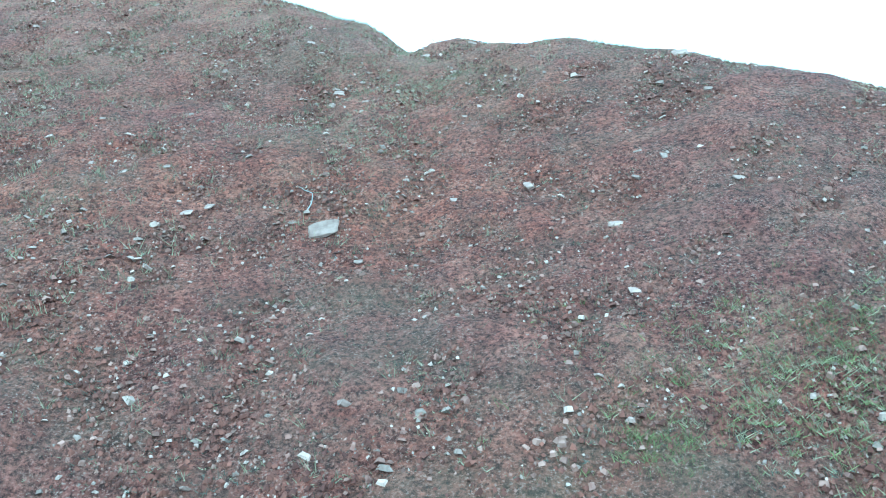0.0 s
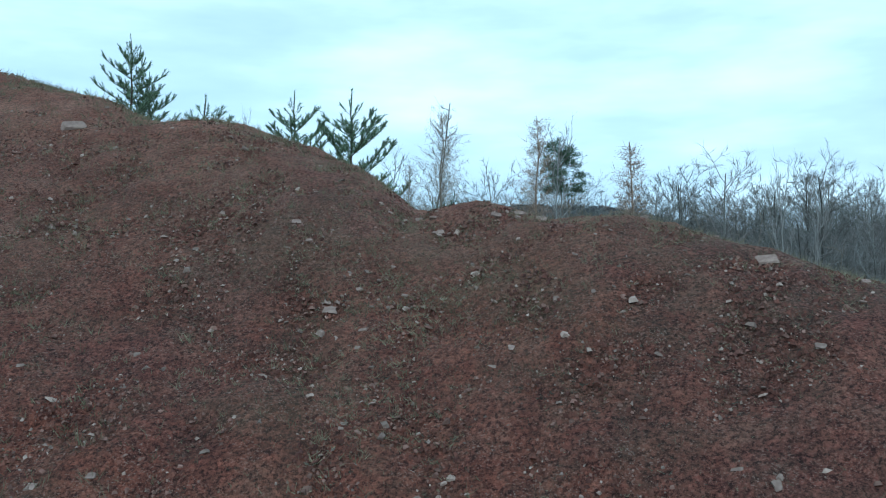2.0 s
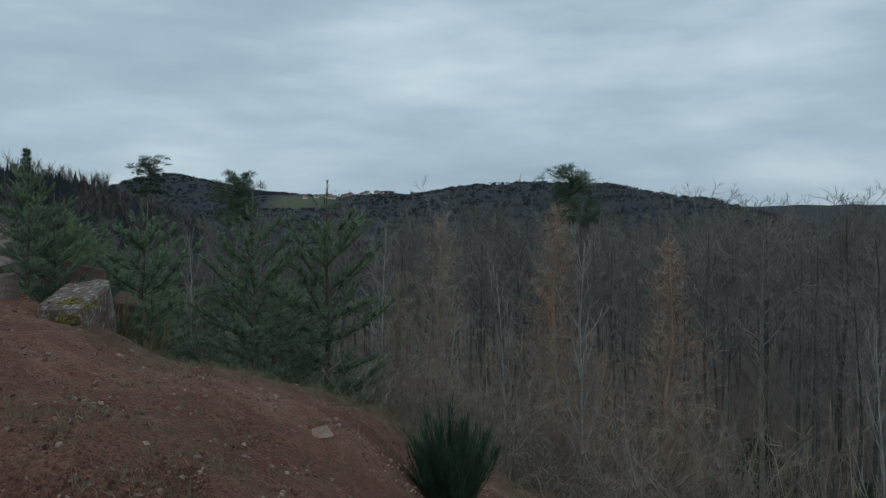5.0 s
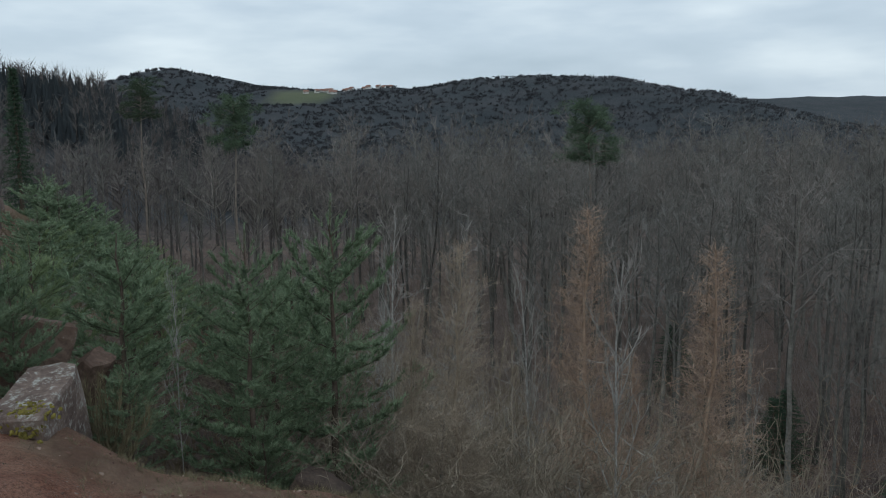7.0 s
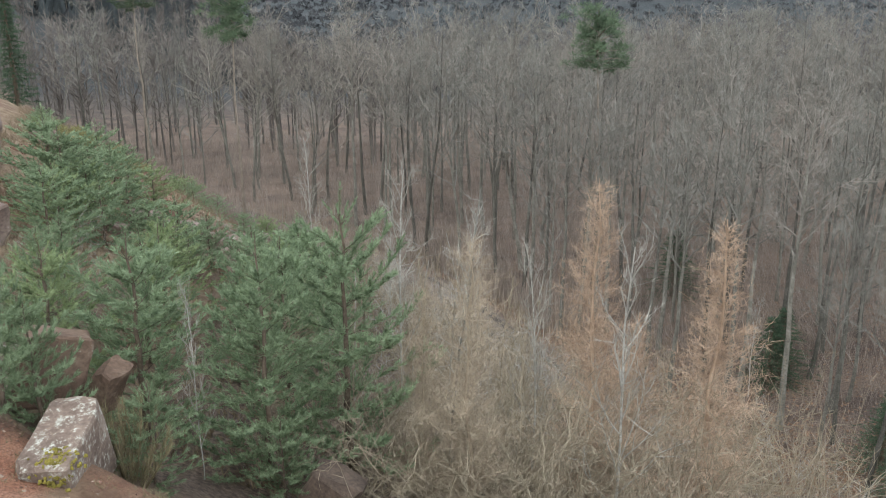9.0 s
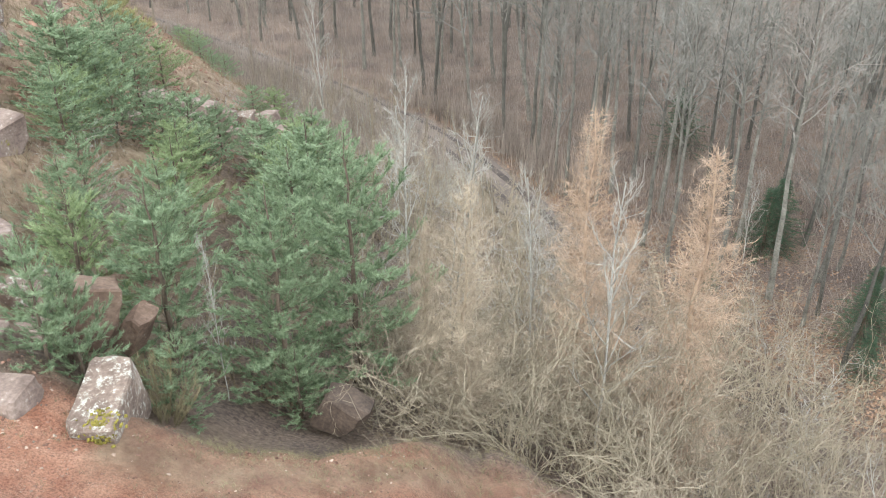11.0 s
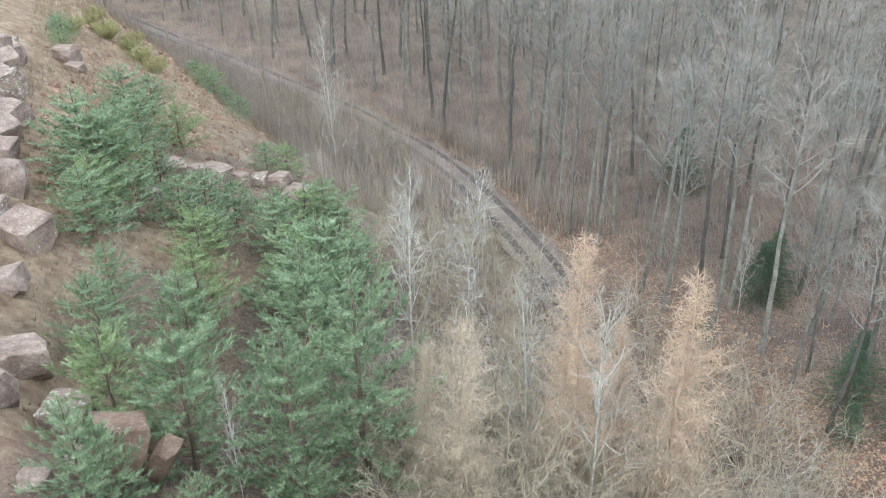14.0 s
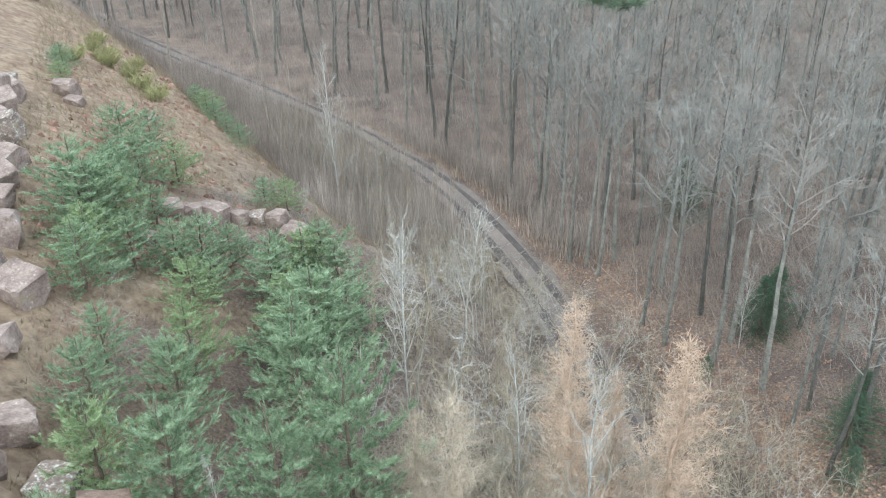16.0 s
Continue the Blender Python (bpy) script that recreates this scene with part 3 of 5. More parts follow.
def shrub(seed, tall, stems, twigs, mat, spread=0.95, fine=0.0065):
    """A leafless bush: arching stems from one stool that fork again and again into crooked pale twigs."""
    rng = random.Random(seed)
    stem, crown = Build(), Build()
    lines = []
    for k in range(stems):
        ang = k * 2.4 + rng.uniform(-0.4, 0.4)
        out = spread * rng.uniform(0.2, 1.35)
        away = Vector((math.cos(ang), math.sin(ang), 0))
        d = (away * out * 0.75 + Vector((0, 0, 1))).normalized()
        p, line = away * 0.15 - Vector((0, 0, 0.15)), []
        n, long = 7, tall * rng.uniform(0.55, 1.1)
        sag = rng.uniform(-0.02, 0.14) * out
        for i in range(n + 1):
            line.append(p.copy())
            d = bend(rng, d + away * sag - Vector((0, 0, sag * 0.7)), 0.2)
            p = p + d * long / n
        stem.tube(line, [0.013 * tall / 4 * (1 - 0.85 * i / n) + 0.003 for i in range(n + 1)], 3)
        for _ in range(6):
            j = rng.uniform(1.5, n - 0.05)
            a = line[int(j)].lerp(line[int(j) + 1], j - int(j))
            w, q, limb = bend(rng, d + away * 0.3, 0.8), a.copy(), [a.copy()]
            for _ in range(4):
                w = bend(rng, w, 0.4)
                q = q + w * tall * rng.uniform(0.06, 0.12)
                limb.append(q.copy())
            crown.tube(limb, [0.0075, 0.0065, 0.0055, 0.0045, 0.003], 3)
            lines.append((limb, w))
    for _ in range(twigs):
        line, w = rng.choice(lines)
        j = rng.uniform(0.15, 1.0) * (len(line) - 1.01)
        a = line[int(j)].lerp(line[int(j) + 1], j - int(j))
        way = bend(rng, w, 0.8)
        side = way.cross(Vector((rng.gauss(0, 1), rng.gauss(0, 1), rng.gauss(0, 1)))).normalized()
        q, thread, step = a.copy(), [a.copy()], rng.uniform(0.05, 0.17)
        for _ in range(3):
            q = q + way * step
            thread.append(q.copy())
            way = bend(rng, way, 0.42)
        crown.ribbon(thread, fine * rng.uniform(0.6, 1.3), side)
    return stem.mesh("stems", mat, True), crown.mesh("twigs", mat)


def broom(seed, tall, wide, sprays, mat, fine=0.008):
    """A broom bush: a dense fan of upright green whips from one root, brush-like at the top."""
    rng = random.Random(seed)
    stem, crown = Build(), Build()
    for k in range(sprays):
        ang, out = rng.uniform(0, 6.283), rng.random() ** 0.6
        away = Vector((math.cos(ang), math.sin(ang), 0))
        d = (away * out * wide / tall * 1.3 + Vector((0, 0, 1))).normalized()
        p, line = away * out * wide * 0.25 - Vector((0, 0, 0.1)), []
        long = tall * rng.uniform(0.6, 1.0) * (1.05 - 0.3 * out)
        for i in range(6):
            line.append(p.copy())
            d = bend(rng, d + Vector((0, 0, 0.06)), 0.08)
            p = p + d * long / 5
        stem.tube(line, [0.012 * (1 - 0.8 * i / 5) + 0.003 for i in range(6)], 3)
        for _ in range(75):
            j = rng.uniform(0.6, 4.99)
            a = line[int(j)].lerp(line[int(j) + 1], j - int(j))
            w = bend(rng, d + Vector((0, 0, 0.4)), 0.5)
            side = w.cross(Vector((rng.gauss(0, 1), rng.gauss(0, 1), rng.gauss(0, 1)))).normalized()
            crown.blade(a, a + w * tall * rng.uniform(0.07, 0.2), fine, side)
    return stem.mesh("stems", mat, True), crown.mesh("twigs", mat)


def young_pine(seed, tall, width, needle, dense=1.0, blade=0.01, yearly=0.46, shape=0.75):
    """A young pine: yearly whorls of upswept branches, each shoot a thick brush of long needles."""
    rng = random.Random(seed)
    trunk, crown = Build(), Build()
    n = max(5, int(tall / yearly))
    pts = [Vector((0.03 * rng.gauss(0, 1) * (i < n), 0.03 * rng.gauss(0, 1) * (i < n), tall * i / n - (0.25 if i == 0 else 0))) for i in range(n + 1)]
    trunk.tube(pts, [0.012 * tall * (1 - i / n) + 0.01 for i in range(n + 1)], 6)

    def brush(a, way, length, thick):
        w = way.normalized()
        side0 = w.orthogonal().normalized()
        count = int(length * 105 * dense) + 3
        for k in range(count):
            t = (k + rng.random()) / count
            at = a + w * length * t
            turn = Matrix.Rotation(rng.uniform(0, 6.28), 3, w)
            out = (turn @ side0) * rng.uniform(0.45, 0.9) + w * rng.uniform(0.5, 1.1)
            crown.blade(at, at + out.normalized() * thick * rng.uniform(0.7, 1.15), blade, (turn @ w.cross(side0)))

    brush(pts[-2], pts[-1] - pts[-2], tall / n * 1.25, 0.1)
    for i in range(1, n):
        h = i / n
        reach = width * (1 - h) ** shape * (0.6 + 0.4 * min(1, h * 4)) + 0.14
        reach *= 0.4 if i == n - 1 else 0.72 if i == n - 2 else 1.0
        whorl = 7 if h < 0.8 else 5
        for k in range(whorl):
            ang = k * 6.283 / whorl + i * 1.1 + rng.uniform(-0.35, 0.35)
            up = 0.08 + 1.05 * h ** 1.7
            way = Vector((math.cos(ang), math.sin(ang), up * rng.uniform(0.7, 1.25))).normalized()
            long = reach * rng.uniform(0.5, 1.25)
            m = max(2, int(long / 0.3))
            q = pts[i].lerp(pts[i - 1], rng.uniform(0, 0.3))
            line = []
            for j in range(m + 1):
                line.append(q.copy())
                way = bend(rng, way + Vector((0, 0, 0.07)), 0.06)
                q = q + way * long / m
            trunk.tube(line, [0.009 * (1 - 0.7 * j / m) + 0.002 for j in range(m + 1)], 3)
            brush(line[-1], way + Vector((0, 0, 0.25)), rng.uniform(0.2, 0.32), 0.125)
            if i == n - 1:
                continue
            flat = way.cross(Vector((0, 0, 1))).normalized()
            for j in range(1, m + 1):
                if j > 1 or m < 3:
                    brush(line[j - 1], line[j] - line[j - 1], (line[j] - line[j - 1]).length, 0.12)
                for s in (-1, 1, rng.uniform(-0.5, 0.5)):
                    w = (way * 0.9 + s * rng.uniform(0.4, 0.9) * flat + Vector((0, 0, rng.uniform(0.1, 0.8)))).normalized()
                    brush(line[j], w, rng.uniform(0.2, 0.4), 0.135)
    return trunk.mesh("trunk", PINE_BARK, True), crown.mesh("crown", needle)


def spruce(seed, tall, width, mat, layers=18, tufts=30):
    """A spruce: drooping tiers of fans of short needled twigs."""
    rng = random.Random(seed)
    trunk, crown = Build(), Build()
    trunk.tube([Vector((0, 0, -0.3)), Vector((0, 0, tall * 0.5)), Vector((0, 0, tall))], [0.016 * tall, 0.01 * tall, 0.01], 6)
    for i in range(layers):
        h = 0.06 + 0.93 * i / layers
        reach = width * (1 - h) + 0.08
        for k in range(10):
            ang = k * 0.628 + i * 0.5 + rng.uniform(-0.3, 0.3)
            d = Vector((math.cos(ang), math.sin(ang), rng.uniform(-0.28, 0.1)))
            long, at = reach * rng.uniform(0.5, 1.25), Vector((0, 0, tall * h))
            trunk.tube([at, at + d * long], [0.02, 0.004], 3)
            for _ in range(tufts):
                t = rng.uniform(0.15, 1.0)
                a = at + d * long * t
                w = bend(rng, d * 0.7 + Vector((0, 0, -0.25)), 0.5)
                side = w.cross(Vector((rng.gauss(0, 1), rng.gauss(0, 1), rng.gauss(0, 1)))).normalized()
                crown.blade(a, a + w * rng.uniform(0.25, 0.5) * max(0.7, 0.08 * tall), 0.018 * max(1, 0.1 * tall), side)
    return trunk.mesh("trunk", PINE_BARK, True), crown.mesh("crown", mat)


def larch(seed, tall, width, twig, shape=0.8):
    """A bare larch: a straight stem in a fuzzy cone of countless fine twigs, thinning out towards the tip."""
    rng = random.Random(seed)
    trunk, crown = Build(), Build()
    pts = [Vector((0.05 * rng.gauss(0, 1), 0.05 * rng.gauss(0, 1), tall * i / 8 - (0.3 if i == 0 else 0))) for i in range(9)]
    trunk.tube(pts, [0.008 * tall * (1 - 0.97 * i / 8) + 0.004 for i in range(9)], 6)
    for i in range(430):
        h = 0.08 + 0.9 * (i + rng.random()) / 430
        j = min(7, int(h * 8))
        at = pts[j].lerp(pts[j + 1], h * 8 - j)
        ang = rng.uniform(0, 6.283)
        long = (width * (1 - h) ** shape + 0.12) * rng.uniform(0.35, 1.2)
        d = Vector((math.cos(ang), math.sin(ang), rng.uniform(0.0, 1.3))).normalized()
        mid, end = at + bend(rng, d, 0.15) * long * 0.5, at + d * long + Vector((0, 0, 0.15 * long))
        crown.tube([at, mid, end], [0.0036, 0.003, 0.0015], 3)
        for _ in range(int((9 + 32 * long) * (1.1 - 0.5 * h))):
            a = at.lerp(end, rng.uniform(0.1, 1))
            w = bend(rng, d * 0.4 + Vector((0, 0, rng.choice((-0.3, 0.6)))), 0.7)
            side = w.cross(Vector((rng.gauss(0, 1), rng.gauss(0, 1), rng.gauss(0, 1)))).normalized()
            crown.blade(a, a + w * rng.uniform(0.12, 0.5) * (1.1 - 0.5 * h), 0.0044, side)
    return trunk.mesh("trunk", twig, True), crown.mesh("crown", twig)


def tall_pine(seed, tall):
    """An old pine: a long bare stem and a clumped, flat-topped crown."""
    rng = random.Random(seed)
    trunk, crown = Build(), Build()
    pts = [Vector((0.1 * rng.gauss(0, 1), 0.1 * rng.gauss(0, 1), tall * i / 8 - (0.3 if i == 0 else 0))) for i in range(9)]
    trunk.tube(pts, [0.1 * (1 - 0.8 * i / 8) + 0.02 for i in range(9)], 7)
    for i in range(24):
        h = 0.82 + 0.17 * i / 24
        j = min(7, int(h * 8))
        at, ang = pts[j].lerp(pts[j + 1], h * 8 - j), i * 2.4 + rng.uniform(-0.5, 0.5)
        long = rng.uniform(0.8, 1.9) * (1.0 if h < 0.94 else 0.65)
        d = Vector((math.cos(ang), math.sin(ang), rng.uniform(0.1, 0.55)))
        end = at + d * long
        trunk.tube([at, at.lerp(end, 0.5) + Vector((0, 0, 0.1)), end], [0.04, 0.028, 0.012], 4)
        for c in range(6):
            mid = at.lerp(end, rng.uniform(0.4, 1.1)) + Vector((rng.gauss(0, 0.3), rng.gauss(0, 0.3), rng.gauss(0.1, 0.2)))
            for _ in range(55):
                w = Vector((rng.gauss(0, 1), rng.gauss(0, 1), rng.gauss(0.4, 0.8))).normalized()
                a = mid + Vector((w.x * 0.38, w.y * 0.38, w.z * 0.26)) * rng.uniform(0, 1)
                crown.blade(a, a + w * 0.24, 0.022, w.orthogonal().normalized())
    return trunk.mesh("trunk", OLD_BARK, True), crown.mesh("crown", OLD_NEEDLES)


def plant(name, meshes, x, y, turn=0.0, size=1.0, label="", category="tree", group="", names=("trunk", "crown"), wide=None):
    """Sets a tree from its trunk and crown on the land, as one thing with two parts."""
    root = new(name)
    root.empty_display_size = 0.2
    root.matrix_world = pose(x, y, land(x, y) - 0.05, 0, 0, turn) @ Matrix.Diagonal((wide or size, wide or size, size, 1))
    for n, me in zip(names, meshes):
        ob = new(n, me)
        ob.parent = root
    return tagged(root, label, category, group)


# ------------------------------------------------------------ the wood behind the road
rng = random.Random(7)
BEECH = [bare_tree(40 + k, 21, 0.15 if k > 2 else 0.17, (0.56, 0.56, 0.5, 0.24, 0.28, 0.36, 0.42)[k], (0.27, 0.27, 0.3, 0.36, 0.34, 0.33, 0.33)[k], 22 if k in (3, 4) else 20, 1700, BARK, TWIG if k % 3 else TWIG_RED, upright=0.8, fine=0.0095) for k in range(7)]
spots = []


def clear(x, y, gap):
    return all((x - a) ** 2 + (y - b) ** 2 > gap * gap for a, b in spots)


def wood_line(y):
    """Where the wood begins, along the far side of the road."""
    return np.interp(y, [20, 32, 43, 54, 63, 73, 81, 88, 97, 107, 118], [24, 16, 11, 7, 2.2, -1.6, -6, -12, -21, -31, -44])


def in_wood(x, y):
    return road_distance(np.float64(x), np.float64(y)) > 3.2 and (x > wood_line(y) or y > 122)


for x, y in ((0.8, 71.6), (2.7, 67.6), (3.4, 66.9), (4.9, 58.2), (6.6, 55.5), (-7.3, 89.3), (-10.6, 91.6), (-6.0, 92.6), (14.6, 38.6), (15.6, 39.6), (18.2, 44.4), (19.8, 40.6), (20.4, 41.4), (8.6, 48.6), (9.6, 46.2), (12.2, 49.4), (16.8, 43.2), (21.6, 46), (23.4, 43.6), (17.4, 47.6), (22.8, 49.5), (25.2, 46.8), (19.3, 50.8), (14.2, 52.4), (10.4, 53.2), (24.6, 40.4), (6.0, 57.2), (7.9, 57.4)):
    spots.append((x, y))
tries = 0
while len(spots) < 270 and tries < 30000:
    tries += 1
    y = 33 + 108 * rng.random() ** 1.7
    x = rng.uniform(-0.6 * y - 2, 0.58 * y + 4)
    if in_wood(x, y) and clear(x, y, 1.7 + 0.019 * y):
        spots.append((x, y))
for k, (x, y) in enumerate(spots):
    s = (min(21.3, 15.9 + 0.07 * (y + 4)) - land(x, y)) / 21 * ((rng.uniform(0.84, 1.03) * (0.86 if k % 7 in (3, 4) else 1.0)) if k > 27 else rng.uniform(0.82, 0.95) * (0.8 if 7 < k < 13 else 1.0))
    label = "slender grey beech trunk at the edge of the wood" if k < 28 else "tall leafless grey-barked beech standing in leaf litter"
    plant("beech_tree", BEECH[k % 7 if k > 27 and y > 56 else k % 3], x, y, rng.uniform(0, 360), s, label, "tree", "beeches of the wood", wide=s * rng.uniform(1.0, 1.25))

# farther trees, too many to count
b = Build()
for _ in range(2000):
    y = rng.uniform(132, 480)
    x = rng.uniform(-0.66 * y, 0.66 * y)
    base, tall, lean = Vector((x, y, land(x, y) - 0.5)), rng.uniform(13, 18) * (1 if y < 230 else 0.72), rng.uniform(-0.6, 0.6)
    top = base + Vector((lean, 0, tall))
    b.tube([base, top], [0.2, 0.05], 3)
    for _ in range(46):
        a = base.lerp(top, rng.uniform(0.4, 1.0))
        w = Vector((rng.gauss(0, 1), rng.gauss(0, 1), rng.uniform(0.4, 2.0))).normalized()
        b.blade(a, a + w * rng.uniform(1.8, 5.5), rng.uniform(0.04, 0.09), w.orthogonal().normalized())
tagged(new("distant_wood", b.mesh("distant_wood", WOOD_FAR)), "leafless grey wood stretching away down the valley", "forest", kind="stuff")

brush = Build()
for _ in range(21000):
    y = 32 + 120 * rng.random() ** 1.2
    x = rng.uniform(-0.6 * y, 0.6 * y)
    if (y < 48 and rng.random() < 0.75) or y < 38 or (rng.random() < 0.65 and road_distance(np.float64(x), np.float64(y)) < 6):
        continue
    if in_wood(x, y) and rng.random() < (0.45 if y < 66 else 0.3):
        continue
    if not in_wood(x, y) and not (x > -2 - 0.55 * (y - 45) and y > 62 and road_distance(np.float64(x), np.float64(y)) > 2.6):
        continue
    p = Vector((x, y, land(x, y)))
    for _ in range(9):
        w = Vector((rng.gauss(0, 0.35), rng.gauss(0, 0.35), 1)).normalized()
        a = p + Vector((rng.gauss(0, 0.5), rng.gauss(0, 0.5), 0))
        brush.blade(a, a + w * rng.uniform(0.6, 2.6) * rng.choice((1, 1, 1, 2.2)), rng.uniform(0.008, 0.02), w.orthogonal().normalized())
placed = 0
while placed < 3400:
    y = rng.uniform(58, 112)
    x = float(wood_line(y)) + rng.uniform(-17, 3)
    if road_distance(np.float64(x), np.float64(y)) < 2.3 or 0.78 * (x + 16.5) + 0.62 * (y - 57) < 4:
        continue
    placed += 1
    p, high = Vector((x, y, land(x, y) - 0.05)), rng.uniform(1.5, 4.2)
    for _ in range(7):
        w = Vector((rng.gauss(0, 0.16), rng.gauss(0, 0.16), 1)).normalized()
        a = p + Vector((rng.gauss(0, 0.35), rng.gauss(0, 0.35), 0))
        brush.blade(a, a + w * high * rng.uniform(0.5, 1.2), rng.uniform(0.012, 0.027), Vector((1, 0, 0)) if rng.random() < 0.5 else Vector((0.6, 0.8, 0)))
tagged(new("undergrowth", brush.mesh("undergrowth", BRUSH)), "thin leafless grey-brown undergrowth between the trunks", "undergrowth", kind="stuff")

# woods on the far hills: rounded bare crowns and pointed conifers, haze blue in their colours
bare, needled = Build(), Build()
for k in range(24000):
    y = rng.uniform(255, 1650) if k % 3 else rng.uniform(255, 520)
    x = rng.uniform(-0.68 * y, 0.62 * y)
    if (abs(x + 285) < 60 and abs(y - 1400) < 90) or (abs(x + 215) < 110 and abs(y - 1500) < 60) or (520 < y < 760 and x > -100):
        continue
    base, tall = Vector((x, y, land(x, y) - 1)), rng.uniform(7, 10) * (1 if y < 700 else 0.7 if y < 1050 else 0.5)
    dark = float(value_noise(np.float64(x / 140), np.float64(y / 140), 41)) + (0.45 if x > 60 and y > 1100 else 0)
    needle = y < 760 and rng.uniform(0.05, 0.45) < dark
    broad = 0.0006 * y + 0.25
    for j in range(7):
        a = base + Vector((rng.gauss(0, 2.0), rng.gauss(0, 2.0), rng.uniform(0.1, 0.6) * tall))
        if needle:
            w = Vector((rng.gauss(0, 0.5), rng.gauss(0, 0.5), 1.0)).normalized()
            needled.blade(base + Vector((rng.gauss(0, 0.7), rng.gauss(0, 0.7), rng.uniform(0, 0.5) * tall)), base + Vector((0, 0, tall * rng.uniform(0.7, 1.25))), broad * rng.uniform(1.5, 2.6), w.orthogonal().normalized())
        else:
            w = Vector((rng.gauss(0, 0.8), rng.gauss(0, 0.8), rng.uniform(0.3, 1.2))).normalized()
            bare.blade(a, a + w * rng.uniform(2.5, 5.0), broad * rng.uniform(0.7, 1.6), w.orthogonal().normalized())
tagged(new("hill_wood", bare.mesh("hill_wood", CROWN_HAZED)), "bare tree crowns covering the far hills, coloured a hazy blue-grey", "forest", kind="stuff")
tagged(new("hill_conifers", needled.mesh("hill_conifers", CONIFER_HAZED)), "dark conifers among the far hill woods, with haze blue in their colour", "forest", kind="stuff")


# ------------------------------------------------------------ village on the far hill
def house(x, y, wide, deep, eaves, turn):
    root = new("house")
    root.matrix_world = pose(x, y, land(x, y) - 0.5, 0, 0, turn)
    w, d = wide / 2, deep / 2
    walls = Build()
    walls.v = [Vector(p) for p in ((-w, -d, 0), (w, -d, 0), (w, d, 0), (-w, d, 0), (-w, -d, eaves), (w, -d, eaves), (w, d, eaves), (-w, d, eaves), (-w, 0, eaves + d * 0.9), (w, 0, eaves + d * 0.9))]
    walls.f = [(0, 1, 5, 4), (2, 3, 7, 6), (1, 2, 6, 9, 5), (3, 0, 4, 8, 7)]
    part("wall", walls, WALL_WHITE, root)
    roof, o = Build(), 0.5
    ridge, low = eaves + d * 0.9 + 0.25, eaves - o * 0.9 + 0.25
    roof.v = [Vector(p) for p in ((-w - o, -d - o, low), (w + o, -d - o, low), (w + o, 0, ridge), (-w - o, 0, ridge), (-w - o, d + o, low), (w + o, d + o, low))]
    roof.v += [p - Vector((0, 0, 0.25)) for p in roof.v]
    roof.f = [(0, 1, 2, 3), (3, 2, 5, 4), (7, 6, 9, 8), (8, 9, 10, 11), (0, 6, 7, 1), (4, 5, 11, 10), (0, 3, 9, 6), (3, 4, 10, 9), (1, 7, 8, 2), (2, 8, 11, 5)]
    part("roof", roof, TILE_RED, root, "red tiled gable roof")
    for k in range(3):
        pane = Build()
        px = -w + wide * (k + 0.5) / 3
        pane.v = [Vector(p) for p in ((px - 0.6, -d - 0.02, eaves * 0.45), (px + 0.6, -d - 0.02, eaves * 0.45), (px + 0.6, -d - 0.02, eaves * 0.8), (px - 0.6, -d - 0.02, eaves * 0.8))]
        pane.v += [p + Vector((0, 0.1, 0)) for p in pane.v]
        pane.f = [(0, 1, 2, 3), (0, 4, 5, 1), (1, 5, 6, 2), (2, 6, 7, 3), (3, 7, 4, 0)]
        part("window", pane, RUT, root)
    return tagged(root, "small white house with a red roof on the far hill", "house", "village houses")


for k in range(26):
    house(-285 + 140 * (k + rng.uniform(-0.4, 0.4)) / 26, 1495 + rng.uniform(-85, 50), rng.uniform(5.5, 8), rng.uniform(5, 6.5), rng.uniform(3, 4.2), rng.uniform(-40, 40))

# ------------------------------------------------------------ single trees in front of the wood
LARCH = [larch(60 + k, 9, 1.5, LARCH_TWIG if k < 2 else TAN_TWIG, 0.8 if k < 2 else 0.4) for k in range(3)]
BIRCH = [bare_tree(70 + k, 8, 0.03, 0.2, 0.25, 20, 700, BIRCH_BARK, BIRCH_TWIG, upright=1.3, fine=0.0045, lean=0.03, stout=0.007) for k in range(3)]
SAPLING = [bare_tree(76 + k, 6, 0.028, 0.25, 0.13, 16, 260, BIRCH_TWIG if k else SHRUB_TWIG, SHRUB_TWIG, upright=1.6, fine=0.0055, lean=0.05, sub=3) for k in range(3)]


def stand(name, kind, tall, x, y, top, turn, label, category, group="", wide=1.0):
    """Sets a tree whose tip reaches the height top."""
    s = max(0.2, (top - land(x, y)) / tall)
    return plant(name, kind, x, y, turn, s, label, category, group, wide=s * wide)


for k, (x, y, top) in enumerate(((2.5, 25.6, 19.8), (5.85, 25.4, 18.8), (-0.75, 21.9, 19.3), (-1.9, 22.9, 17.8), (4.4, 28.6, 15.0))):
    stand("larch_tree", LARCH[(0, 1, 2, 2, 1)[k]], 9, x, y, top, 70 * k, "bare larch with fine orange-brown twigs", "larch", "larches", wide=(1.2, 1.3, 1.1, 0.9, 1.2)[k])
for k, (x, y, top) in enumerate(((-3.2, 31.0, 19.2), (-6.35, 19.5, 19.0), (-1.4, 40.0, 15.6), (1.0, 25.8, 18.0), (3.1, 23.7, 19.0), (-14.2, 71.8, 13.5), (13.6, 45.6, 9.5), (-4.4, 38.5, 14.5))):
    stand("birch_tree", BIRCH[k % 3], 8, x, y, top, 50 * k, "slim leafless birch with pale whitish bark", "birch", "birches", wide=(1.05, 0.6, 1.3, 0.9, 0.95, 1.0, 1.0, 1.2)[k])
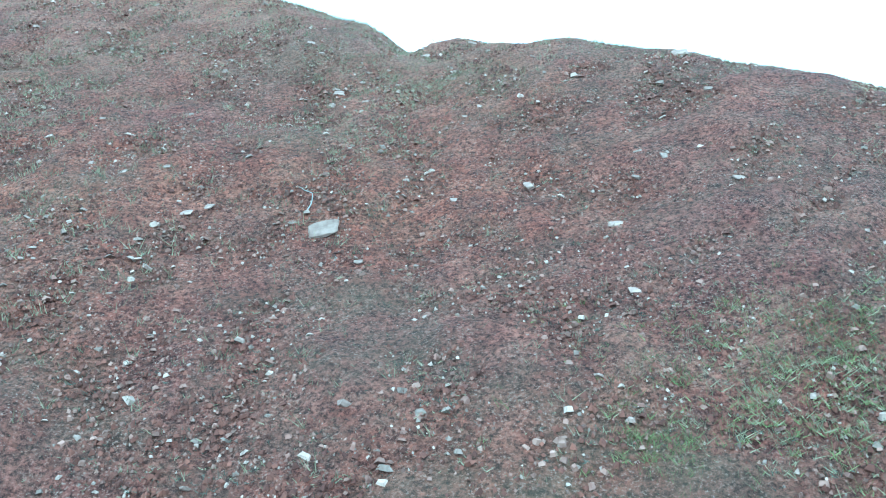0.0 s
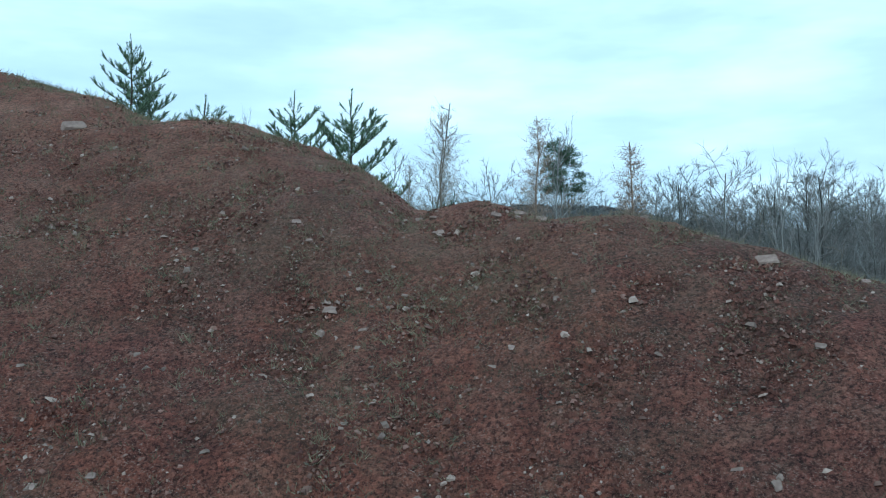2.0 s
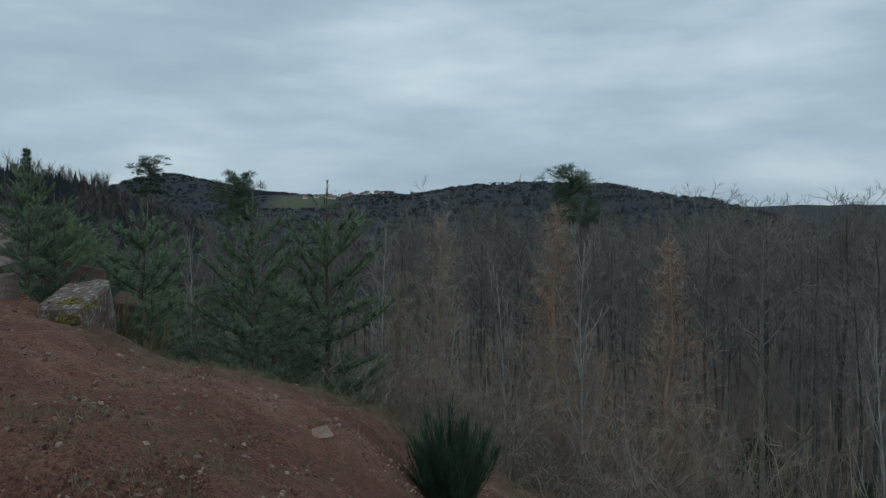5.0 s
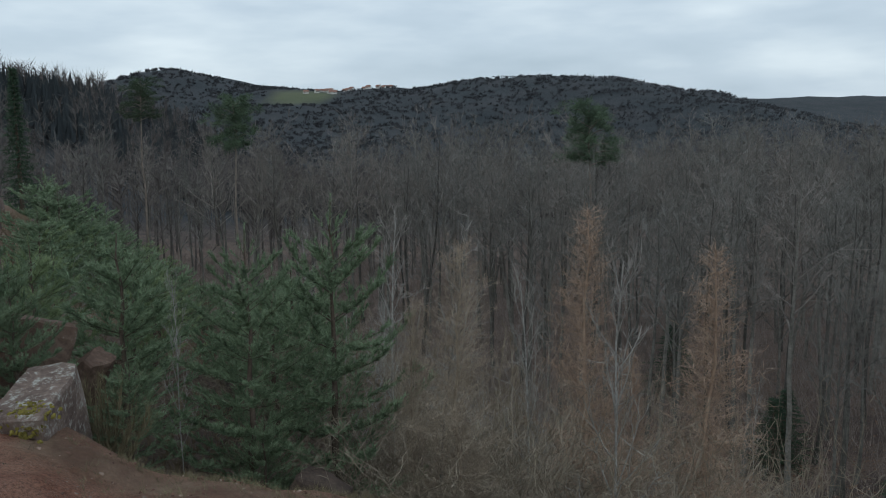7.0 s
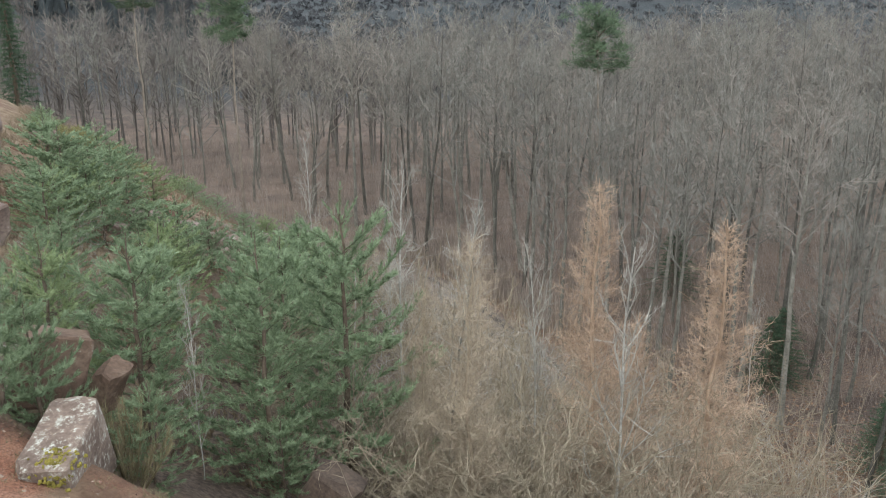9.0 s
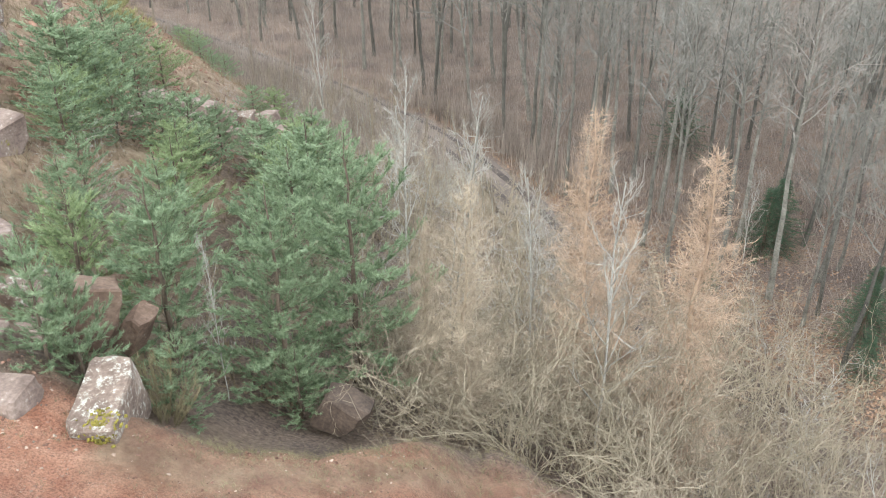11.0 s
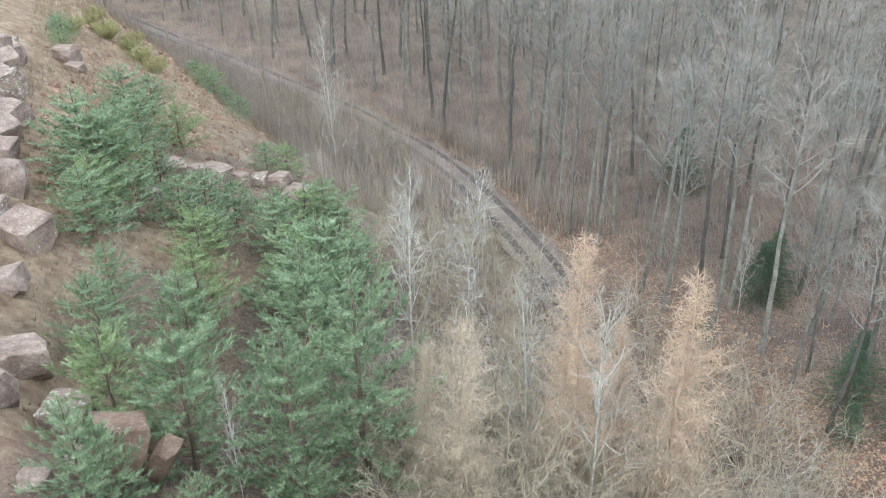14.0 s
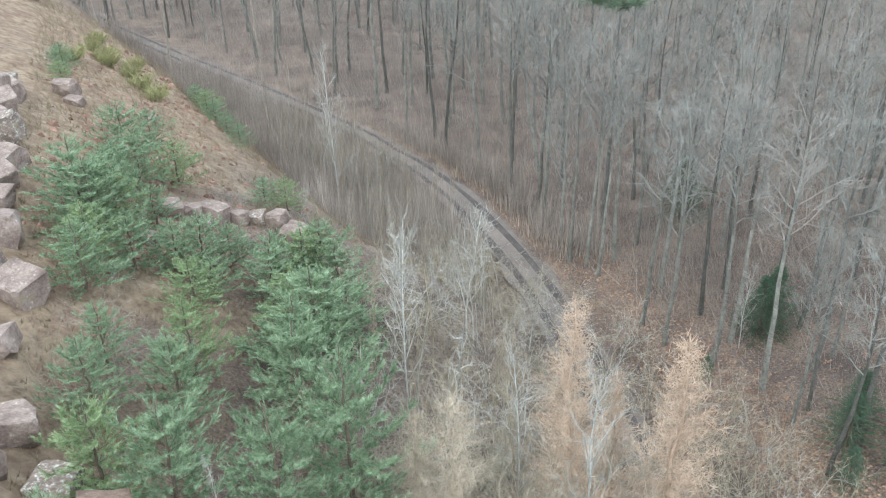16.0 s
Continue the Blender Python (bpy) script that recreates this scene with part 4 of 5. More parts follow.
POLE = bare_tree(79, 8, 0.026, 0.3, 0.1, 26, 160, TWIG, BIRCH_TWIG, upright=0.5, fine=0.004, lean=0.01, sub=2)
stand("birch_tree", POLE, 8, -1.27, 23.2, 20.35, 0, "very thin leafless birch pole with short fine twigs", "birch", "birches")
for x, y, top in ((8.95, 18.5, 16.9), (9.9, 18.9, 16.3)):
    stand("birch_tree", BIRCH[1], 8, x, y, top, 90 * x, "tall thin leafless birch with pale bark", "birch", "birches", wide=0.55)
SPRUCE = [spruce(100 + k, 8, 2.3, SPRUCE_GREEN, tufts=34) for k in range(2)]
for k, (x, y, top) in enumerate(((14.9, 46.8, 8.0), (15.8, 47.6, 8.2), (16.4, 36.6, 8.2), (17.4, 38.4, 8.0), (15.6, 34.0, 7.2), (11.2, 42.9, 4.9), (13.5, 64, 8), (19.8, 37.2, 9.6), (18.3, 34.6, 8.8))):
    stand("spruce_tree", SPRUCE[k % 2], 8, x, y, top, 40 * k, "dark green young spruce among bare trees", "spruce", "spruces", wide=1.8)
stand("spruce_tree", spruce(104, 24, 3.4, SPRUCE_GREEN, layers=34, tufts=26), 24, -48.6, 92, 28.6, 0, "tall dark spruce rising above the bare wood", "spruce")
OLD_PINE = tall_pine(110, 20)
for k, (x, y, top) in enumerate(((6.8, 59.5, 23.0), (-23.4, 84, 24.3), (-32.2, 84, 26.2))):
    stand("pine_tree", OLD_PINE, 20, x, y, top, 120 * k, "old pine with a long bare trunk and clumped crown", "pine", "old pines")

# ------------------------------------------------------------ young pines on the hillside
PINES = [young_pine(80 + k, 4.5, 1.7, NEEDLES_LIGHT if k == 2 else NEEDLES, 0.78, 0.011) for k in range(4)]
PINES_TALL = [young_pine(280 + k, 7.0, 2.0, NEEDLES, 0.8, 0.014, 0.6, 0.46) for k in range(2)]
PINES_OFF = [young_pine(180 + k, 4.5, 1.8, NEEDLES_LIGHT if k == 2 else NEEDLES, 0.36, 0.02) for k in range(4)]
# x, y, height of the tip, kind
YOUNG = ((-8.8, 16.9, 20.5, 0), (-8.45, 17.3, 19.6, 3), (-8.05, 20.9, 19.6, 3), (-5.25, 20.8, 19.7, 0), (-3.75, 22.8, 20.1, 1), (-10.1, 21.1, 19.4, 2), (-6.6, 17.7, 17.7, 0), (-4.75, 19.9, 15.9, 3),
         (-9.7, 25.5, 18.4, 0), (-6.3, 27.3, 17.7, 1), (-10.2, 28.2, 17.8, 2), (-12.0, 24.6, 18.7, 1), (-12.6, 27.0, 18.4, 3))
for k, (x, y, top, kind) in enumerate(YOUNG):
    high = top - land(x, y) > 5.5
    stand("young_pine", PINES_TALL[kind % 2] if high else PINES[kind], 7.0 if high else 4.5, x, y, top, 47 * k, "bushy young pine with light green shoots" if kind == 2 else "bushy blue-green young pine on the hillside", "pine", "young pines", wide=1.12 if high else 1.0 if k < 2 else 1.25)
SLOPE_PINES = ((-19.9, 46.2, 18.2), (-20.0, 49.8, 16.5), (-17.2, 46.0, 16.2), (-18.1, 43.5, 17.6), (-17.5, 36.4, 20.2), (-16.7, 35.8, 19.6), (-16.8, 37.9, 18.1), (-18.4, 41.7, 17.9), (-15.2, 31.3, 19.1), (-17.9, 39.4, 18.4), (-16.0, 33.6, 18.6), (-15.6, 39.0, 16.9), (-14.6, 34.2, 17.9),
               (-26.2, 73.6, 9.8), (-24.6, 71.4, 10.2), (-22.9, 68.4, 10.4), (-21.6, 67.0, 9.6), (-13.2, 47.8, 13.2), (-12.2, 48.6, 12.8), (-12.7, 36.6, 16.7), (-13.3, 35.3, 17.0), (-11.8, 37.6, 15.7), (-11.6, 32.3, 17.0), (-9.5, 35.8, 15.7), (-10.2, 38.4, 14.9),
               (-8.4, 40.3, 14.6), (-9.1, 39.5, 14.5), (-7.4, 39.0, 14.0), (-7.1, 30.2, 16.7), (-6.7, 31.5, 17.2), (-7.9, 33.4, 15.9), (-6.2, 34.8, 14.6), (-11.4, 34.0, 16.1), (-30.0, 60.4, 17.2), (-28.6, 57.2, 17.0), (-31.5, 62.5, 16.4), (-19.2, 62.6, 10.6))
for k, (x, y, top) in enumerate(SLOPE_PINES):
    stand("young_pine", PINES_OFF[k % 4], 4.5, x, y, top, 61 * k, "bushy blue-green young pine on the hillside", "pine", "young pines", wide=1.5)

DARK_BROOM, PALE_BROOM, DRY_BROOM = broom(190, 2.2, 1.3, 150, SPRUCE_GREEN, 0.006), broom(191, 2.0, 1.1, 60, BROOM_GREEN, 0.012), broom(192, 2.0, 1.6, 34, GRASS, 0.005)
stand("broom_bush", DARK_BROOM, 2.2, -0.2, 14.4, 16.15, 0, "dense dark green broom bush behind the crest", "bush", wide=0.8)
stand("broom_bush", DRY_BROOM, 2.0, -6.85, 17.1, 18.1, 30, "upright dry yellowish broom bush beside the lichened block", "bush", wide=0.7)
for k, (x, y) in enumerate(((-31.5, 70), (-33, 72.5), (-29.8, 69.4), (-28.4, 68), (-30.6, 72.6), (-34.6, 74), (-36, 78), (-27.0, 67.2), (-32.6, 66.5), (-26.2, 65.0))):
    plant("broom_bush", PALE_BROOM, x, y, 50 * k, rng.uniform(0.5, 0.8), "low yellow-green broom bush on the straw-coloured slope", "bush", "broom on the slope", names=("stem", "crown"), wide=rng.uniform(0.9, 1.4))

# ------------------------------------------------------------ bare bushes and saplings
SHRUBS = [shrub(90 + k, 4.2, 13 if k < 3 else 10, 720 if k < 3 else 330, (SHRUB_TWIG, SHRUB_GREEN, SHRUB_TWIG, SHRUB_GREEN, BIRCH_TWIG, SHRUB_TWIG)[k], fine=0.0048 if k < 3 else 0.008) for k in range(6)]
FRONT = ((-2.4, 21.7, 16.6), (-3.5, 22.0, 15.8), (-1.2, 21.5, 16.2), (0.4, 21.3, 16.4), (1.0, 20.7, 16.0), (2.0, 21.5, 16.3), (3.8, 17.6, 16.5), (4.9, 18.8, 15.9), (6.0, 16.8, 15.8), (7.2, 18.6, 15.3),
         (3.2, 20.2, 15.5), (5.4, 21.2, 15.8), (8.6, 22.4, 14.8), (7.3, 21.0, 15.2), (9.8, 19.4, 14.6), (-2.2, 23.5, 15.5), (0.2, 23.2, 15.4), (4.4, 23.6, 15.4), (6.6, 23.8, 15.2), (-12.8, 24.6, 18.6), (-13.8, 25.8, 18.4), (11.7, 39, 7.2), (12.4, 36.2, 7.6), (13.8, 35.2, 7.4), (14.2, 32.8, 7.6), (12.3, 31.4, 8.2), (9.5, 34.4, 7.4), (10.8, 33, 7.6), (11, 29.6, 8.4), (13, 28.5, 8), (10.2, 27, 9), (3.6, 50.5, 5.6), (4.6, 47.6, 6.2), (2.4, 53.5, 5.0), (6.2, 44.2, 7.0), (7.8, 41, 7.6), (5.6, 41.5, 7.4), (8.2, 46.5, 6.2), (9.4, 37.4, 8.6), (-1.6, 57, 5.2), (-3.2, 60.5, 4.6), (1.6, 24.0, 15.8), (3.4, 24.6, 15.6), (5.0, 24.2, 15.6), (6.8, 25.2, 15.2), (2.2, 27.2, 14.8), (3.9, 26.6, 14.8), (6.3, 27.4, 14.2), (0.6, 25.2, 15.2), (-1.0, 24.6, 15.6), (8.4, 26.0, 13.8), (4.8, 29.0, 13.6), (1.2, 29.5, 13.6), (7.4, 29.6, 12.6), (-0.8, 27.6, 14.2), (9.8, 24.0, 13.8), (-2.6, 26.2, 15.0))
for k, (x, y, top) in enumerate(FRONT):
    stand("bare_bush", SHRUBS[k % 3 if y < 30 else 3 + k % 3], 4.0, x, y, top, 53 * k, "leafless many-stemmed bush with pale brown twigs", "bush", "bushes on the bank", wide=min(1.0, 4.2 / max(1.0, top - land(x, y))) * rng.uniform(1.0, 1.2))
placed, tries = 0, 0
while placed < 74 and tries < 3000:
    tries += 1
    y = rng.uniform(22, 64)
    x = rng.uniform(-7, 13)
    if x > wood_line(y) - 3 or road_distance(np.float64(x), np.float64(y)) < 2.6 or x < -7 + (y - 22) * 0.06 or not clear(x, y, 1.5):
        continue
    spots.append((x, y))
    placed += 1
    near = (64 - y) / 42
    plant("bare_bush", SHRUBS[rng.randrange(3) if y < 27 else 3 + rng.randrange(3)], x, y, rng.uniform(0, 360), rng.uniform(0.45, 0.75) + 0.5 * near, "leafless many-stemmed bush with pale brown twigs", "bush", "bushes on the bank")
for k, (x, y) in enumerate(((-22.7, 90.2), (-19.1, 84.6), (-17.3, 87.7), (-14, 81.8), (-26.3, 94.8), (-16, 80.5), (-19.3, 80.4), (-11, 76.3), (-13.3, 83.4), (-9.6, 77.0), (-12.2, 73.8), (-21.5, 86.8), (-24.3, 91.8), (-15.2, 77.2), (-17.6, 82.6), (-8.4, 71.5), (-20.6, 82.8), (-11.6, 79.6))):
    plant("bare_bush", SHRUBS[3 + k % 3], x, y, 37 * k, rng.uniform(0.75, 1.25), "leafless grey-brown bush in the hollow beside the road", "bush", "bushes beside the road")
placed, tries = 0, 0
while placed < 70 and tries < 3000:
    tries += 1
    y = rng.uniform(26, 92)
    x = rng.uniform(-30, 8)
    if x > wood_line(y) - 3.5 or road_distance(np.float64(x), np.float64(y)) < 2.4 or x < -6 - max(0, y - 45) * 0.42 or not clear(x, y, 0.9):
        continue
    spots.append((x, y))
    placed += 1
    plant("sapling", SAPLING[placed % 3], x, y, rng.uniform(0, 360), rng.uniform(0.6, 1.15), "thin upright leafless sapling in dry grass", "sapling", "saplings beside the road")

for k, (x, y) in enumerate(((-18, 47), (-14.5, 46.5), (-20.5, 55), (-12.2, 37), (-14.8, 32.6), (-9.2, 44.5), (-16.8, 51), (-11.5, 48.5), (-9.8, 35.2), (-23, 59), (-13.4, 28.6), (-8.2, 47))):
    plant("bare_bush", SHRUBS[3 + k % 3], x, y, 40 * k, rng.uniform(0.4, 0.6), "low leafless bush on the straw-coloured hillside", "bush", "bushes on the hillside")

# ------------------------------------------------------------ boulders
block = rock("boulder", -7.3, 15.85, (1.05, 1.85, 1.7), 4, 3, ROCK, "large lichen-covered sandstone block on red soil", tilt=(13, 5), z=16.98, cuts=6, corner=0.8)


def moss_cushion(parent):
    """A cushion of yellow moss on the lower front corner of the block."""
    b = Build()
    for _ in range(420):
        u, v = rng.gauss(0.2, 0.13), rng.gauss(-0.72, 0.16)
        z = 0.76 - max(0.0, -0.78 - v) * 2.2
        b.lump(Vector((u, max(-0.93, v), z + rng.uniform(-0.02, 0.03))), rng.uniform(0.015, 0.045), rng, 0.8)
    tagged(part("moss", b, MOSS, parent), "cushion of yellow-green moss", kind="stuff")


moss_cushion(block)
rock("boulder", -8.85, 18.75, (1.35, 1.2, 1.6), 25, 5, ROCK_BROWN, "upright reddish sandstone boulder behind the lichened block", tilt=(-8, 14), z=17.45, cuts=5, corner=0.8)
rock("boulder", -7.95, 18.9, (0.6, 0.9, 1.2), -15, 6, ROCK_BROWN, "narrow leaning sandstone slab beside a boulder", tilt=(0, 30), z=16.95)
rock("boulder", -8.95, 15.4, (1.5, 1.0, 0.7), -12, 8, ROCK_BARE, "flat-topped sandstone slab sunk in red soil", tilt=(3, -4), z=17.7)
rock("boulder", -3.65, 19.6, (1.6, 1.2, 1.2), -18, 12, ROCK_DARK, "dark rounded boulder at the edge of the bank", tilt=(0, 20), z=14.2, cuts=18, corner=0.5)
PILE = ((-11.2, 20.6, 1.7, 0), (-13.35, 22.5, 1.76, 0), (-10.0, 18.8, 1.0, 0), (-13.0, 20.4, 1.6, 0), (-16.45, 29.3, 2.2, 0), (-17.85, 29.8, 1.41, 0.2), (-19.15, 33.0, 2.2, 0), (-20.65, 35.8, 1.58, 0), (-21.45, 37.3, 1.67, 0.1), (-22.05, 38.9, 1.76, 0.1),
        (-23.55, 41.6, 1.94, 0.3), (-24.55, 42.6, 1.76, 0.9), (-25.35, 45.0, 2.02, 0.2), (-26.45, 46.6, 1.76, 0.9), (-27.45, 49.0, 1.76, 0.1), (-28.45, 50.4, 1.67, 0.5), (-20.65, 32.6, 1.94, 0.5), (-22.45, 35.8, 1.76, 0.6), (-15.45, 26.0, 1.41, 0), (-15.05, 23.4, 1.32, 0),
        (-24.05, 38.6, 1.85, 0.8), (-15.9, 41.2, 1.33, -0.1), (-15.3, 42.6, 1.23, 0.0), (-14.4, 43.0, 1.61, 0.1), (-13.4, 43.5, 1.23, 0.0), (-12.5, 43.9, 1.04, -0.1), (-11.5, 44.0, 1.33, 0.0), (-10.3, 43.2, 1.52, 0.2), (-9.5, 42.9, 1.04, 0.0), (-15.4, 37.2, 0.95, -0.3),
        (-14.3, 41.5, 0.95, -0.2), (-27.0, 54.6, 1.6, 0.1), (-26.1, 53.6, 1.2, 0), (-9.9, 17.0, 0.8, 0), (-12.2, 40.8, 0.9, 0.1), (-23.5, 58, 0.9, 0))
for k, (x, y, s, lift) in enumerate(PILE):
    r = rock("boulder", x, y, (s * rng.uniform(0.8, 1.2), s * rng.uniform(0.7, 1.0), s * rng.uniform(0.6, 0.9)), rng.uniform(-40, 40), 200 + k, ROCK_BARE if k % 5 else ROCK,
             "broken sandstone block in the tumbled rock pile" if k < 21 else "sandstone boulder lying in the straw-coloured slope", tilt=(rng.uniform(-12, 12), rng.uniform(-12, 12)), sink=0.25 - 0.35 * lift, group="rock pile")

# ------------------------------------------------------------ stones, scree and grass on the heap
for k, (x, y, s) in enumerate(((-1.0, 0.62, 0.42), (0.4, 1.1, 0.16), (1.2, 1.25, 0.17), (-2.3, 1.0, 0.17), (-3.45, 1.5, 0.13), (2.0, 0.3, 0.17), (-0.55, 0.2, 0.12), (2.7, 1.2, 0.2), (3.3, 0.5, 0.17), (2.0, -0.7, 0.16), (-2.1, 2.6, 0.14), (-1.3, 3.9, 0.2), (-6.1, 7.9, 0.5), (-4.4, 6.1, 0.16),
                            (-1.95, 5.2, 0.14), (-0.9, 3.3, 0.13), (0.7, 3.1, 0.15), (1.6, 3.6, 0.12), (2.3, 4.1, 0.14), (3.5, 2.4, 0.15), (3.5, 3.9, 0.3), (-6.1, 10.0, 0.2), (-0.45, 6.2, 0.2), (0.6, 5.7, 0.22), (1.2, 5.9, 0.2), (0.9, 5.9, 0.16), (-2.0, 12.2, 0.45), (-2.5, 0.85, 0.16), (-3.0, 1.6, 0.15), (-3.9, 1.4, 0.11))):
    rock("stone", x, y, (s, s * 0.62, s * 0.17), rng.uniform(-35, 35), 317 + k, STONE_ONE, "pale flat stone lying on the red slope" if s < 0.4 else "large flat pale stone lying on the red slope", tilt=(46 if s > 0.3 else 38, rng.uniform(-8, 8)), sink=0.05, cuts=16, corner=0.45, category="stone", group="stones on the slope")


def sloped(x, y):
    return Vector((x, y, land(x, y)))


def heap_spot():
    while True:
        x, y = rng.uniform(-11, 10), rng.uniform(-4.5, 17)
        if abs(x) < 2 + 0.62 * (y + 9) and y < 17 - max(0, x) * 0.6:
            return x, y


pale, scree, clods = Build(), Build(), Build()
for _ in range(5200):
    x, y = heap_spot()
    if rng.uniform(0.0, 0.9) < float(value_noise(np.float64(x * 0.6), np.float64(y * 0.6), 55)) + 0.4 * float(value_noise(np.float64(x * 1.9), np.float64(y * 1.9), 56)):
        (pale if rng.random() < 0.6 else scree).lump(sloped(x, y), rng.uniform(0.02, 0.055), rng, 0.3)
for _ in range(4000):
    x, y = heap_spot()
    pale.lump(sloped(x, y), rng.uniform(0.01, 0.03) * rng.choice((1, 1, 1, 1.3, 2.2)), rng, 0.5)
for _ in range(7000):
    x, y = heap_spot()
    scree.lump(sloped(x, y), rng.uniform(0.012, 0.045), rng, 0.6)
for _ in range(2500):
    x, y = heap_spot()
    if y < 11:
        clods.lump(sloped(x, y), rng.uniform(0.015, 0.045), rng, 0.6)


def front_spot():
    while True:
        x, y = rng.uniform(-7.5, 7), -4.2 + 12.5 * rng.random()
        if abs(x) < 2 + 0.62 * (y + 9):
            return x, y


for _ in range(25000):
    x, y = front_spot()
    clods.crumb(sloped(x, y), rng.uniform(0.012, 0.04), rng)
for _ in range(15000):
    x, y = front_spot()
    scree.crumb(sloped(x, y), rng.uniform(0.008, 0.028), rng)
for _ in range(7000):
    x, y = front_spot()
    pale.crumb(sloped(x, y), rng.uniform(0.006, 0.018) * rng.choice((1, 1, 1.6)), rng)
tagged(new("pale_stones", pale.mesh("pale_stones", STONE)), "small pale stones scattered over the red heap", "stones", kind="stuff")
tagged(new("scree", scree.mesh("scree", SCREE)), "reddish broken scree covering the heap", "gravel", kind="stuff")
tagged(new("soil_clods", clods.mesh("soil_clods", CLOD)), "dark crumbly clods of red soil", "soil", kind="stuff")


def curled_stick():
    b, line = Build(), []
    for k in range(9):
        w = -0.9 + 0.3 * k
        x, y = -1.26 + 0.09 * math.cos(w) - 0.012 * k * (k > 5), 1.02 + 0.15 * math.sin(w)
        line.append(sloped(x, y) + Vector((0, 0, 0.025 + 0.01 * k)))
    b.tube(line, [0.008 - 0.0006 * k for k in range(9)], 6)
    tagged(new("curled_stick", b.mesh("curled_stick", BIRCH_TWIG, True)), "pale curled dry stick lying on red soil", "stick")


curled_stick()


STONE_HEAPS = ((-1.4, 4.1, 6), (-0.6, 4.5, 6), (-0.4, 4.2, 4), (0.9, 6.0, 7), (0.6, 6.1, 4), (1.4, 4.2, 3), (2.6, 4.2, 4), (-6.1, 9.7, 5), (-5.9, 7.6, 3), (-1.6, 4.5, 5), (0.0, 5.4, 4), (2.0, 4.6, 4), (-0.4, 6.1, 5), (-3.0, 7.2, 4), (3.6, 4.5, 5), (-5.6, 12.3, 16), (-5.0, 11.3, 7), (-3.9, 11.7, 3))


def tuft(b, x, y, tall, n, spread):
    p = sloped(x, y)
    for _ in range(n):
        w = Vector((rng.gauss(0, spread), rng.gauss(0, spread), 1)).normalized()
        a = p + Vector((rng.gauss(0, 0.03), rng.gauss(0, 0.03), -0.01))
        b.blade(a, a + w * tall * rng.uniform(0.5, 1.2), 0.004, w.orthogonal().normalized())


for k in range(64):
    x, y = front_spot()
    s = rng.uniform(0.07, 0.15)
    rock("stone", x, y, (s, s * rng.uniform(0.5, 0.8), s * rng.uniform(0.2, 0.4)), rng.uniform(0, 180), 400 + k, STONE_ONE, "small pale angular stone lying on the red slope", tilt=(31, rng.uniform(-15, 15)), sink=0.15, cuts=6, corner=0.4, category="stone", group="stones on the slope")
for cx, cy, count in STONE_HEAPS:
    for _ in range(count):
        x, y, s = rng.gauss(cx, 0.28), rng.gauss(cy, 0.32), rng.uniform(0.05, 0.13)
        rock("stone", x, y, (s, s * rng.uniform(0.5, 0.85), s * rng.uniform(0.25, 0.45)), rng.uniform(0, 180), rng.randrange(10 ** 6), STONE_ONE, "broken pale stone in a loose cluster on the red slope", tilt=(rng.uniform(20, 42), rng.uniform(-15, 15)), sink=0.15, cuts=9, corner=0.25, category="stone", group="stones on the slope")
rubble = Build()
for _ in range(900):
    y = 34 + 46 * rng.random()
    x = rng.gauss(-13 - 0.42 * (y - 34), 3.2)
    if 0.78 * (x + 16.5) + 0.62 * (y - 57) < 1.5:
        rubble.lump(sloped(x, y), rng.uniform(0.06, 0.2) * rng.choice((1, 1, 1.7)), rng, 0.6)
tagged(new("slope_rubble", rubble.mesh("slope_rubble", SCREE)), "broken rubble scattered over the straw-coloured slope", "rubble", kind="stuff")
STRAW_PATCHES = ((-5.4, 4.2, 0.7, 420), (-4.5, 6.3, 0.7, 260), (-0.55, 2.5, 0.45, 200), (-0.7, 4.2, 0.6, 360), (0.3, 4.0, 0.5, 220), (-1.1, 5.3, 0.6, 260), (-3.1, 6.1, 0.6, 200), (4.6, 1.6, 0.9, 260), (5.6, 3.0, 0.9, 220))
dry, green, herbs = Build(), Build(), Build()
for cx, cy, wide, count in STRAW_PATCHES:
    for _ in range(count):
        x, y = rng.gauss(cx, wide), rng.gauss(cy, wide * 1.3)
        tuft(dry, x, y, rng.uniform(0.04, 0.13), 6, 1.0)
for _ in range(9000):
    x, y = heap_spot()
    k = float(value_noise(np.float64(x * 0.45), np.float64(y * 0.45), 51))
    if k < -0.1 and rng.random() < 0.5:
        tuft(herbs, x, y, rng.uniform(0.03, 0.08), 7, 1.1)
    if rng.uniform(-0.8, 0.9) < k:
        tuft(dry, x, y, rng.uniform(0.06, 0.2), 6, 0.6)
for _ in range(17000):
    x, y = front_spot()
    k = float(value_noise(np.float64(x * 0.8), np.float64(y * 0.8), 52)) + 0.6 * float(value_noise(np.float64(x * 2.3), np.float64(y * 2.3), 53))
    if rng.uniform(-1.2, 0.8) < k:
        tuft(herbs if rng.random() < 0.5 else dry, x, y, rng.uniform(0.02, 0.07), 4, 1.8)
for _ in range(2600):
    x = rng.uniform(-9, 8)
    y = (float(crest_height(x)) - 11.6 - 0.17 * min(3.6, max(0.0, x))) / 0.645 + rng.gauss(0.3, 0.55)
    if rng.uniform(-0.7, 0.7) < float(value_noise(np.float64(x * 0.9), np.float64(y * 0.5), 54)):
        tuft(dry, x, y, rng.uniform(0.05, 0.16), 6, 0.8)
for _ in range(1000):
    x, y = rng.gauss(3.1, 0.75), rng.gauss(-1.85, 0.5)
    tuft(green if rng.random() < 0.5 else dry, x, y, rng.uniform(0.05, 0.14), 8, 0.9)
